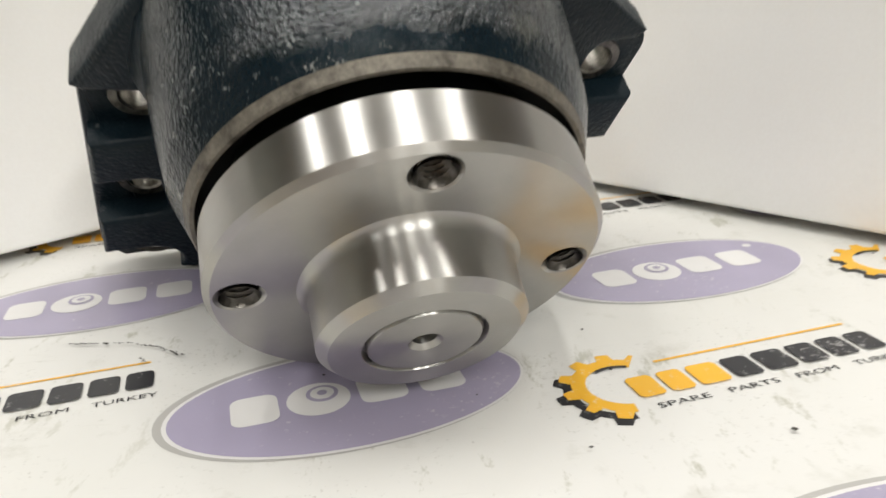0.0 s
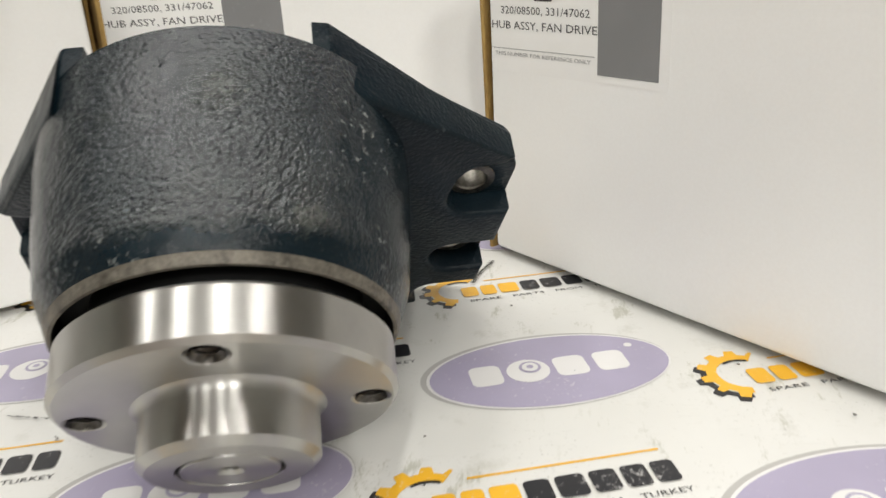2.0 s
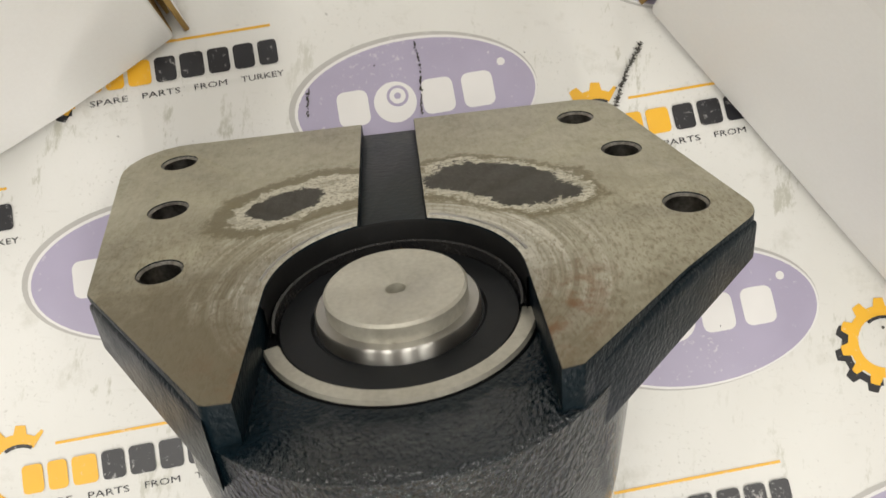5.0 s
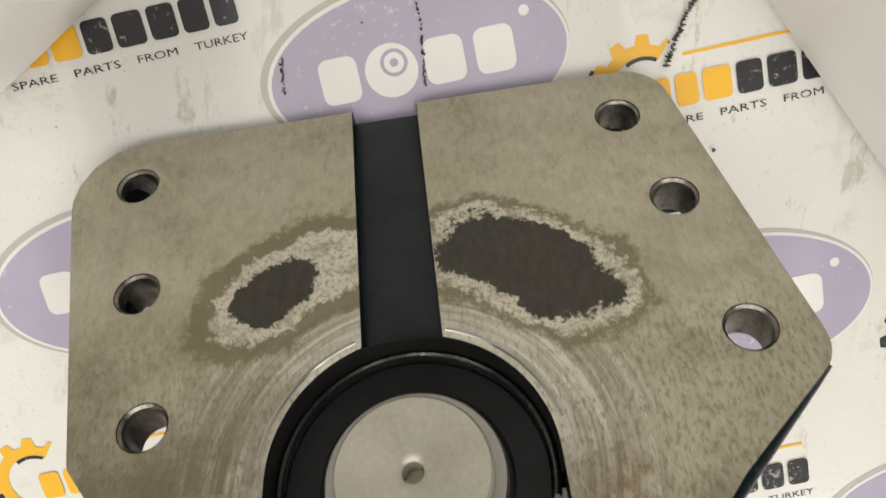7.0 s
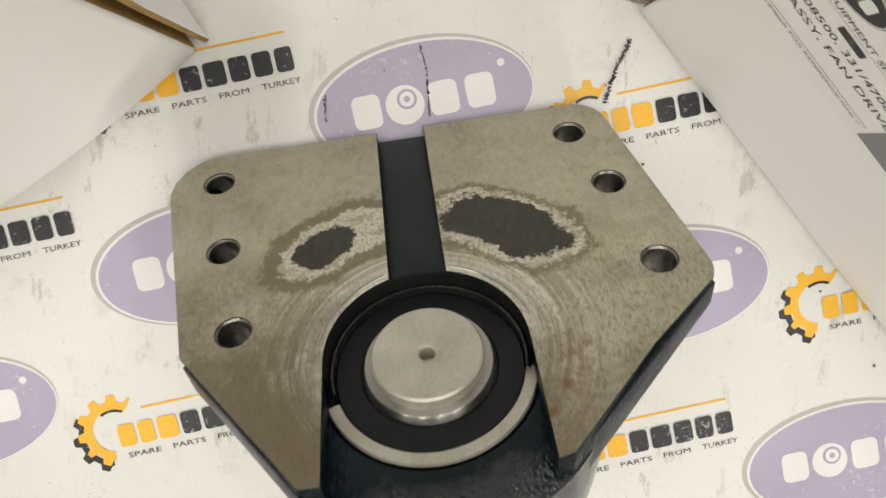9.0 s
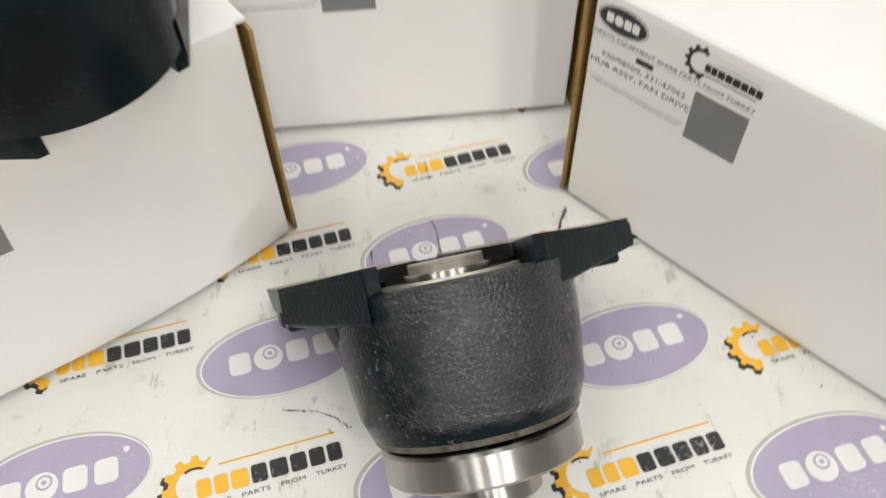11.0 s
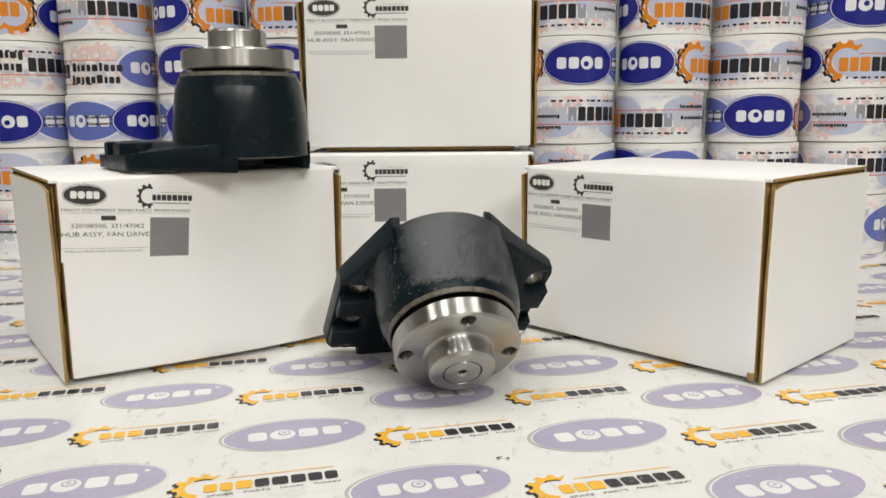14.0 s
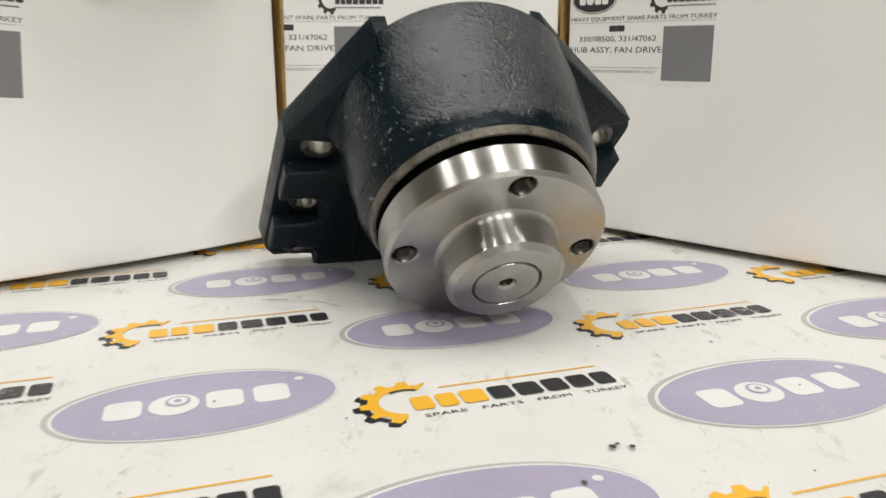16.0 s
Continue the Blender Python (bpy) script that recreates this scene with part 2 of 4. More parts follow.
    pits = n.ramp(n.noise(c, 950.0, 4.0, 0.75, (1.0, 0.38, 1.0)), [(0.50, (0, 0, 0)), (0.60, (1, 1, 1))])
    where = n.ramp(n.math("ADD", n.math("MULTIPLY", y, -9.0), n.noise(c, 20.0, 3.0)), [(0.0, (0.22, 0.22, 0.22)), (0.35, (1, 1, 1))])
    base = n.mix(n.math("MULTIPLY", n.math("MULTIPLY", pits, where), 0.62), base, (0.21, 0.175, 0.11))
    rust = n.ramp(n.noise(c, 85.0, 5.0, 0.7), [(0.69, (0, 0, 0)), (0.73, (1, 1, 1))])
    base = n.mix(n.math("MULTIPLY", rust, 0.65), base, (0.12, 0.065, 0.04))
    brown = n.ramp(n.noise(c, 17.0, 5.0, 0.7), [(0.50, (0, 0, 0)), (0.66, (1, 1, 1))])
    base = n.mix(n.math("MULTIPLY", brown, 0.42), base, (0.27, 0.235, 0.155))
    # darker brown towards the lower left, its edge broken by noise
    side = n.math("ADD", n.math("MULTIPLY", x, -3.0), n.math("MULTIPLY", y, -8.0))
    brown_low = n.ramp(n.math("ADD", side, n.noise(c, 42.0, 6.0, 0.7)), [(0.36, (0, 0, 0)), (0.75, (1, 1, 1))])
    base = n.mix(n.math("MULTIPLY", brown_low, 0.84), base, (0.15, 0.122, 0.075))
    base = n.mix(n.math("MULTIPLY", halo, 0.88), base, (0.20, 0.175, 0.108))
    crumb = n.ramp(n.noise(c, 800.0, 4.0, 0.8), [(0.36, (0.30, 0.275, 0.20)), (0.52, (0.76, 0.73, 0.61))])
    worn = n.ramp(n.noise(c, 130.0, 4.0, 0.7), [(0.34, (0.40, 0.40, 0.40)), (0.50, (1, 1, 1))])
    base = n.mix(n.math("MULTIPLY", n.math("MULTIPLY", flake, worn), 0.92), base, crumb)
    base = n.mix(skin, base, n.ramp(fine, [(0.35, (0.014, 0.015, 0.016)), (0.65, (0.038, 0.038, 0.037))]))
    tint = n.math("SUBTRACT", 1.0, n.math("MULTIPLY", n.math("ABSOLUTE", n.math("SUBTRACT", rad, 0.046)), 90.0))
    tint = n.math("MULTIPLY", n.math("MAXIMUM", tint, 0.0), n.ramp(n.math("ADD", n.math("MULTIPLY", y, -14.0), n.math("MULTIPLY", x, 4.0)), [(0.12, (0, 0, 0)), (0.40, (1, 1, 1))]))
    tint = n.math("MULTIPLY", tint, n.ramp(n.noise(c, 120.0, 4.0, 0.7), [(0.45, (0, 0, 0)), (0.60, (1, 1, 1))]))
    base = n.mix(n.math("MULTIPLY", tint, 0.8), base, (0.20, 0.085, 0.035))
    base = n.mix(0.16, base, (0.10, 0.072, 0.012))
    metal = n.math("MULTIPLY", n.math("SUBTRACT", 1.0, skin), 0.22)
    n.bump(n.math("ADD", fine, n.math("ADD", n.math("MULTIPLY", rings, near), n.math("MULTIPLY", pits, -0.6))), 0.3, 0.0003)
    return n.set(Base_Color=base, Metallic=metal, Roughness=n.ramp(blot, [(0.3, (0.40,) * 3), (0.7, (0.56,) * 3)]))


def tape_band():
    """Many clear printed layers wound on each other: milky lilac and grey ghosts of the print."""
    n = Nodes("wound_printed_tape")
    c = n.coords(True)
    a = n.noise(c, 26.0, 3.0, 0.5, (1.0, 1.0, 1.6))
    b = n.noise(c, 60.0, 4.0, 0.6, (1.0, 1.0, 2.5))
    col = n.ramp(a, [(0.33, (0.58, 0.60, 0.70)), (0.43, (0.76, 0.76, 0.78)), (0.56, (0.84, 0.83, 0.81)), (0.66, (0.80, 0.62, 0.58))])
    col = n.mix(n.math("MULTIPLY", n.ramp(b, [(0.58, (0, 0, 0)), (0.66, (1, 1, 1))]), 0.5), col, (0.40, 0.41, 0.47))
    return n.set(Base_Color=col, Roughness=0.22, Specular_IOR_Level=0.55)


VINYL = vinyl()
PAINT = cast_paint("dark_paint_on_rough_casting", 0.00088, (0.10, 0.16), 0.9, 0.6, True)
PAINT_FLAT = cast_paint("dark_paint_on_smooth_casting", 0.00030, (0.28, 0.40), 0.14, 0.15)
PAINT_FINE = cast_paint("dark_paint_on_fine_casting", 0.00012, (0.18, 0.28), 0.22, 0.05)
STEEL = turned_steel("turned_steel")
GROUND = grain("ground_shaft_end", (0.42, 0.40, 0.335), (0.60, 0.58, 0.50), 60.0, (0.36, 0.5), 0.5, 700.0, 0.2, 0.0002)
STEEL_DULL = turned_steel("dull_turned_steel", (0.42, 0.41, 0.385), (0.53, 0.52, 0.49), (0.30, 0.42))
FACE = machined_face()
RIM = grain("bare_cut_iron_rim", (0.06, 0.053, 0.043), (0.22, 0.20, 0.165), 190.0, (0.40, 0.65), 0.5, 600.0, 0.4, 0.0006)
RUBBER_AND_SHADE = grain("black_rubber_and_shaded_shaft", (0.008, 0.009, 0.010), (0.015, 0.016, 0.018), 60.0, (0.36, 0.48), spec=0.22)
GLOSS = grain("glossy_black_rim", (0.010, 0.010, 0.011), (0.022, 0.021, 0.020), 90.0, (0.20, 0.30), spec=0.5)
SLOT = grain("dusty_paint_in_the_slot", (0.007, 0.011, 0.013), (0.017, 0.023, 0.026), 70.0, (0.30, 0.45), 0.0, 500.0, 0.3, 0.0006, spec=0.3)
DARK = grain("near_black_recess", (0.006, 0.006, 0.006), (0.012, 0.012, 0.012), 60.0, (0.5, 0.6), spec=0.15)
THREAD = grain("oily_cut_thread", (0.05, 0.045, 0.04), (0.16, 0.15, 0.135), 300.0, (0.25, 0.4), 1.0, 900.0, 0.3, 0.0003)
SEAT = grain("spot_faced_seat", (0.04, 0.036, 0.032), (0.20, 0.19, 0.165), 170.0, (0.28, 0.42), 0.9, 700.0, 0.3, 0.0003)
HOLE = grain("drilled_bare_steel", (0.12, 0.112, 0.10), (0.36, 0.345, 0.31), 200.0, (0.28, 0.4), 1.0, 900.0, 0.3, 0.0003)
CARD = grain("white_coated_cardboard", (0.83, 0.82, 0.80), (0.87, 0.865, 0.85), 9.0, (0.42, 0.52), 0.0, 700.0, 0.06, 0.0003, True)
KRAFT = grain("brown_kraft_edge", (0.22, 0.13, 0.035), (0.44, 0.29, 0.095), 260.0, (0.8, 0.9), 0.0, 1200.0, 0.5, 0.0005, True, (1.0, 1.0, 0.2))
PAPER = grain("label_paper", (0.825, 0.815, 0.795), (0.865, 0.86, 0.845), 20.0, (0.5, 0.6), 0.0, 1500.0, 0.04, 0.0001)
INK_BLACK = print_ink("black_label_ink", (0.035, 0.035, 0.037), 0.5, 0.02)
INK_GREY = print_ink("grey_label_ink", (0.22, 0.22, 0.225), 0.5, 0.02)
P_LILAC = print_ink("lilac_print", (0.405, 0.37, 0.50))
P_GREY = print_ink("grey_print", (0.47, 0.46, 0.44))
P_WHITE = print_ink("white_print", (0.78, 0.77, 0.76), 0.35, 0.0)
P_ORANGE = print_ink("orange_print", (0.86, 0.47, 0.035))
P_BLACK = print_ink("black_print", (0.022, 0.022, 0.026))
SCUFF = grain("black_scuff", (0.03, 0.028, 0.025), (0.10, 0.095, 0.08), 300.0, (0.6, 0.8))
BAND = tape_band()
T_EDGE = grain("milky_tape_edge", (0.79, 0.775, 0.73), (0.86, 0.85, 0.82), 60.0, (0.3, 0.45), 0.0, 800.0, 0.15, 0.0002, True, (1, 1, 5))
T_BLUE = print_ink("blue_tape_ink", (0.012, 0.016, 0.22), 0.2, 0.0)
T_PALE = print_ink("pale_blue_tape_ink", (0.12, 0.16, 0.46), 0.22, 0.0)
T_HAZE = print_ink("hazy_blue_tape_ink", (0.52, 0.56, 0.71), 0.22, 0.0)
T_WHITE = print_ink("white_tape_ink", (0.78, 0.78, 0.80), 0.22, 0.0)
T_ORANGE = print_ink("orange_tape_ink", (0.70, 0.235, 0.02), 0.22, 0.0)
T_RED = print_ink("red_tape_ink", (0.70, 0.16, 0.08), 0.22, 0.0)
T_PINK = print_ink("pink_tape_ink", (0.74, 0.44, 0.40), 0.22, 0.0)
T_GHOST = print_ink("grey_ghost_of_tape_ink", (0.55, 0.56, 0.60), 0.22, 0.0)
T_BLUSH = print_ink("pink_ghost_of_tape_ink", (0.80, 0.60, 0.56), 0.22, 0.0)
T_BLACK = print_ink("black_tape_ink", (0.02, 0.02, 0.024), 0.22, 0.0)
T_GREY = print_ink("grey_tape_ink", (0.30, 0.31, 0.34), 0.22, 0.0)
WALL = grain("painted_wall", (0.36, 0.375, 0.35), (0.42, 0.435, 0.41), 3.0, (0.7, 0.85), 0.0, 180.0, 0.1, 0.0005)
CEIL = grain("grey_ceiling", (0.42, 0.42, 0.415), (0.48, 0.48, 0.475), 2.0, (0.8, 0.9), 0.0, 120.0, 0.1, 0.0005)
WOOD = grain("brown_wood_floor", (0.23, 0.13, 0.05), (0.36, 0.22, 0.09), 3.0, (0.35, 0.5), 0.0, 60.0, 0.1, 0.0004, False, (1.0, 8.0, 1.0))
LEG = grain("grey_table_steel", (0.25, 0.25, 0.25), (0.33, 0.33, 0.33), 12.0, (0.4, 0.5), 0.6)


# ---- mesh helpers ----
def part(name, bm, material, parent, label=""):
    """Link a bmesh as one mesh object under a thing or a part."""
    me = bpy.data.meshes.new(name)
    bm.to_mesh(me)
    bm.free()
    for m in material if isinstance(material, (list, tuple)) else [material]:
        me.materials.append(m)
    ob = new(name, me)
    ob.parent = parent
    if label:
        ob["label"] = label
    return ob


def thing(name, m, label, category, group="", kind=""):
    ob = new(name)
    ob.empty_display_size = 0.05
    ob.matrix_world = m
    return tagged(ob, label, category, group, kind)


def smooth(bm, angle=40):
    for f in bm.faces:
        f.smooth = True
    for e in bm.edges:
        if len(e.link_faces) == 2 and e.calc_face_angle(0) > radians(angle):
            e.smooth = False
    return bm


def block(x0, x1, y0, y1, z0, z1, bevel=0.0, seg=2):
    bm = bmesh.new()
    bmesh.ops.create_cube(bm, size=1.0)
    bmesh.ops.transform(bm, matrix=Matrix.Translation(((x0 + x1) / 2, (y0 + y1) / 2, (z0 + z1) / 2)) @ Matrix.Diagonal((x1 - x0, y1 - y0, z1 - z0, 1)), verts=bm.verts)
    if bevel:
        bmesh.ops.bevel(bm, geom=bm.edges[:], offset=bevel, segments=seg, profile=0.5, affect="EDGES")
    return smooth(bm)


def lathe(profile, n=96, a0=0.0, a1=2 * math.pi, close=False):
    """Turn a profile of (radius, height) round z; close joins its last point to its first."""
    bm = bmesh.new()
    full = abs(a1 - a0 - 2 * math.pi) < 1e-6
    steps = n if full else n + 1
    grid = []
    for i in range(steps):
        a = a0 + (a1 - a0) * i / n
        grid.append([bm.verts.new((r * math.cos(a), r * math.sin(a), z)) for r, z in profile])
    k = len(profile)
    for i in range(n):
        p, q = grid[i], grid[(i + 1) % steps]
        for j in range(k if close else k - 1):
            f = (p[j], q[j], q[(j + 1) % k], p[(j + 1) % k])
            if profile[j][0] < 1e-7 and profile[(j + 1) % k][0] < 1e-7:
                continue
            bm.faces.new(f)
    bmesh.ops.remove_doubles(bm, verts=bm.verts, dist=1e-7)
    bmesh.ops.recalc_face_normals(bm, faces=bm.faces)
    return smooth(bm)


def from_curve(data):
    ob = new("shape", data)
    bpy.context.view_layer.update()
    me = bpy.data.meshes.new_from_object(ob.evaluated_get(bpy.context.evaluated_depsgraph_get()))
    bpy.data.objects.remove(ob)
    bpy.data.curves.remove(data)
    bm = bmesh.new()
    bm.from_mesh(me)
    bpy.data.meshes.remove(me)
    return bm


def plate(loops, z0, z1, bevel=0.0, steps=1):
    """A slab between two heights, with an outline and holes."""
    cu = bpy.data.curves.new("shape", "CURVE")
    cu.dimensions, cu.fill_mode = "2D", "BOTH"
    cu.extrude = (z1 - z0) / 2 - bevel
    cu.bevel_depth, cu.bevel_resolution, cu.offset = bevel, steps, -bevel
    for loop in loops:
        s = cu.splines.new("POLY")
        s.points.add(len(loop) - 1)
        for p, (x, y) in zip(s.points, loop):
            p.co = (x, y, 0, 1)
        s.use_cyclic_u = True
    bm = from_curve(cu)
    bmesh.ops.remove_doubles(bm, verts=bm.verts, dist=1e-6)
    bmesh.ops.translate(bm, vec=(0, 0, (z0 + z1) / 2), verts=bm.verts)
    bmesh.ops.recalc_face_normals(bm, faces=bm.faces)
    return smooth(bm, 30)


def circle(cx, cy, r, n=28):
    return [(cx + r * math.cos(2 * math.pi * i / n), cy + r * math.sin(2 * math.pi * i / n)) for i in range(n)]


def rounded(points, radii, n=6):
    """A closed outline whose corners are rounded by the given radii."""
    out = []
    k = len(points)
    for i, (p, r) in enumerate(zip(points, radii)):
        p = Vector(p)
        if r <= 0:
            out.append(tuple(p))
            continue
        a = (Vector(points[i - 1]) - p).normalized()
        b = (Vector(points[(i + 1) % k]) - p).normalized()
        half = a.angle(b) / 2
        d = r / math.tan(half)
        p0, p1 = p + a * d, p + b * d
        c = p + (a + b).normalized() * (r / math.sin(half))
        v0, v1 = p0 - c, p1 - c
        for j in range(n + 1):
            v = v0.lerp(v1, j / n).normalized() * r
            out.append(tuple(c + v))
    return out


def words(text, width, height):
    """Flat lettering that fills a box from (0, 0)."""
    cu = bpy.data.curves.new("shape", "FONT")
    cu.body, cu.resolution_u, cu.fill_mode = text, 2, "FRONT"
    bm = from_curve(cu)
    lo = [min(v.co[i] for v in bm.verts) for i in (0, 1)]
    hi = [max(v.co[i] for v in bm.verts) for i in (0, 1)]
    for v in bm.verts:
        v.co = ((v.co.x - lo[0]) / (hi[0] - lo[0]) * width, (v.co.y - lo[1]) / (hi[1] - lo[1]) * height, 0)
    return bm


class Print:
    """Flat coloured shapes laid on a surface; place(u, v, lift) gives the point in space."""

    def __init__(self, place, turn=0.0, origin=(0, 0), thick=0.00012):
        self.v, self.f, self.mi, self.mats = [], [], [], []
        self.place, self.thick = place, thick
        self.c, self.s, self.o = math.cos(radians(turn)), math.sin(radians(turn)), origin

    def point(self, u, v, layer):
        x = self.o[0] + self.c * u - self.s * v
        y = self.o[1] + self.s * u + self.c * v
        self.v.append(self.place(x, y, self.thick * (layer + 1)))
        return len(self.v) - 1

    def face(self, idx, mat):
        if mat not in self.mats:
            self.mats.append(mat)
        self.f.append(idx)
        self.mi.append(self.mats.index(mat))

    def strip(self, us, lo, hi, mat, layer):
        low = [self.point(u, lo(u), layer) for u in us]
        top = [self.point(u, hi(u), layer) for u in us]
        for i in range(len(us) - 1):
            self.face((low[i], low[i + 1], top[i + 1], top[i]), mat)

    def ellipse(self, cu, cv, a, b, mat, layer, n=28):
        us = [cu - a * math.cos(math.pi * i / n) for i in range(n + 1)]
        h = lambda u: b * math.sqrt(max(0.0, 1 - ((u - cu) / a) ** 2)) + 1e-6
        self.strip(us, lambda u: cv - h(u), lambda u: cv + h(u), mat, layer)

    def bar(self, u0, u1, v0, v1, mat, layer, r=0.0, n=4):
        r = min(r, (u1 - u0) / 2, (v1 - v0) / 2)
        us = [u0 + r * (1 - math.cos(math.pi / 2 * i / n)) for i in range(n + 1)] if r else [u0]
        k = max(1, int((u1 - u0) / 0.006))
        us += [u0 + r + (u1 - u0 - 2 * r) * i / k for i in range(1, k)]
        us += [u1 - (u - u0) for u in reversed(us[: n + 1] if r else [u0])]

        def cut(u):
            d = r - min(u - u0, u1 - u)
            return r - math.sqrt(max(0.0, r * r - d * d)) if d > 0 and r else 0.0

        self.strip(us, lambda u: v0 + cut(u), lambda u: v1 - cut(u), mat, layer)

    def gear(self, cu, cv, r0, r1, tooth, a0, a1, count, mat, layer):
        """Part of a cog: a ring sector with teeth."""
        n = max(8, int(count * (a1 - a0) / 360 * 8))
        inner, outer = [], []
        for i in range(n + 1):
            a = radians(a0 + (a1 - a0) * i / n)
            ph = (math.degrees(a) * count / 360) % 1.0
            r = r1 + (tooth if 0.25 <= ph < 0.75 else 0.0)
            inner.append(self.point(cu + r0 * math.cos(a), cv + r0 * math.sin(a), layer))
            outer.append(self.point(cu + r * math.cos(a), cv + r * math.sin(a), layer))
        for i in range(n):
            self.face((inner[i], outer[i], outer[i + 1], inner[i + 1]), mat)

    def letters(self, bm, u, v, mat, layer):
        bm.verts.ensure_lookup_table()
        base = [self.point(u + w.co.x, v + w.co.y, layer) for w in bm.verts]
        for f in bm.faces:
            self.face(tuple(base[w.index] for w in f.verts), mat)

    def mesh(self, name):
        me = bpy.data.meshes.new(name)
        me.from_pydata(self.v, [], self.f)
        for m in self.mats:
            me.materials.append(m)
        me.polygons.foreach_set("material_index", self.mi)
        return me


def piece(name, me, parent, m=None, label=""):
    ob = new(name, me)
    ob.parent = parent
    if m is not None:
        ob.matrix_basis = m
    if label:
        ob["label"] = label
    return ob


# ---- the room ----
def room():
    z0, z1, x0, x1, y0, y1 = -0.75, 1.95, -2.4, 2.4, -3.4, 1.5
    tagged(part("floor", block(x0, x1, y0, y1, z0 - 0.1, z0), WOOD, None), "brown wooden floor of the packing room", "floor", kind="structure")
    tagged(part("ceiling", block(x0, x1, y0, y1, z1, z1 + 0.1), CEIL, None), "grey ceiling over the table", "ceiling", kind="structure")
    # darker copy of the wall colour, shade painted on the unseen south wall
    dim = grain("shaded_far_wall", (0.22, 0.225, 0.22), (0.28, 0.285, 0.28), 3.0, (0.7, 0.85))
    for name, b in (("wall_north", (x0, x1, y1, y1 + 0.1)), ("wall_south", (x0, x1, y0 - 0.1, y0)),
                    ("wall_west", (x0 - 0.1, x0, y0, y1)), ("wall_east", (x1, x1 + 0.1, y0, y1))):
        tagged(part(name, block(*b, z0, z1), dim if name == "wall_south" else WALL, None), "grey-green painted wall, the south one coloured as if shaded", "wall", kind="structure")
    white = grain("lamp_housing", (0.72, 0.72, 0.72), (0.78, 0.78, 0.78), 5.0, (0.4, 0.5))
    for x, y, power in LAMPS:
        t = thing("ceiling_light", pose(x, y, z1), "white ceiling light with a long tube", "ceiling light", "tubes on the ceiling")
        part("housing", block(-0.07, 0.07, -0.62, 0.62, -0.05, -0.004, 0.006), white, t)
        lamp = bpy.data.lights.new("tube_glow", "AREA")
        lamp.shape, lamp.size, lamp.size_y, lamp.energy, lamp.color = "RECTANGLE", 0.07, 1.2, power, (1.0, 0.978, 0.925)
        o = new("tube_glow", lamp)
        o.parent = t
        o.matrix_basis = pose(0, 0, -0.055)


# ---- the table and its printed cloth ----
X0, X1, FRONT, BACK = -0.78, 1.1, -0.206, 0.82
PITCH, ROW, SHIFT = 0.1, 0.0735, 0.009


def oval_print(tag):
    p = Print(lambda x, y, h: (x, y, h), 14.5, (-0.047, -0.0193))
    p.ellipse(-0.0006, 0.0004, 0.0482, 0.0265, P_GREY, 0)
    p.ellipse(0.0004, -0.0002, 0.0470, 0.0255, P_WHITE, 1)
    p.ellipse(0.0006, -0.0004, 0.0460, 0.0245, P_LILAC, 2)
    for u0, u1 in ((-0.0300, -0.0180), (0.0026, 0.0150), (0.0184, 0.0305)):
        p.bar(u0, u1, -0.0070, 0.0070, P_WHITE, 3, 0.0030)
    p.ellipse(-0.0078, 0.0, 0.0082, 0.0082, P_WHITE, 3)
    p.ellipse(-0.0066, 0.0022, 0.0042, 0.0042, P_LILAC, 4)
    p.ellipse(-0.0066, 0.0022, 0.0031, 0.0031, P_WHITE, 5)
    p.ellipse(-0.0066, 0.0022, 0.0013, 0.0013, P_LILAC, 6)
    p.ellipse(0.035, 0.0095, 0.0016, 0.0016, P_WHITE, 3)
    return p.mesh("oval_print")


def cog_print(tag):
    p = Print(lambda x, y, h: (x, y, h), 15.0)
    cu, cv = -0.0795, -0.0015
    p.gear(cu - 0.0022, cv - 0.0018, 0.0112, 0.0140, 0.0026, 128, 262, 11, P_BLACK, 0)
    p.gear(cu, cv, 0.0095, 0.0133, 0.0030, 52, 258, 11, P_ORANGE, 1)
    p.gear(cu + 0.0006, cv - 0.0004, 0.0088, 0.0100, 0.0, 60, 120, 11, P_BLACK, 2)
    p.bar(-0.066, -0.0045, 0.0058, 0.0068, P_ORANGE, 1)
    x = -0.0785
    for i, w in enumerate((0.0082, 0.0078, 0.0098, 0.0090, 0.0100, 0.0092, 0.0088, 0.0082)):
        m = P_ORANGE if i < 3 else P_BLACK
        p.bar(x, x + w * 0.97 - 0.0006, -0.0096, 0.0004, m, 3, 0.0016)
        x += w * 0.97 + 0.0010
    for text, u, w in (("SPARE", -0.0765, 0.0145), ("PARTS", -0.0565, 0.0145), ("FROM", -0.0365, 0.0125), ("TURKEY", -0.0185, 0.0165)):
        p.letters(words(text, w, 0.0023), u, -0.0150, P_BLACK, 1)
    return p.mesh("cog_print")


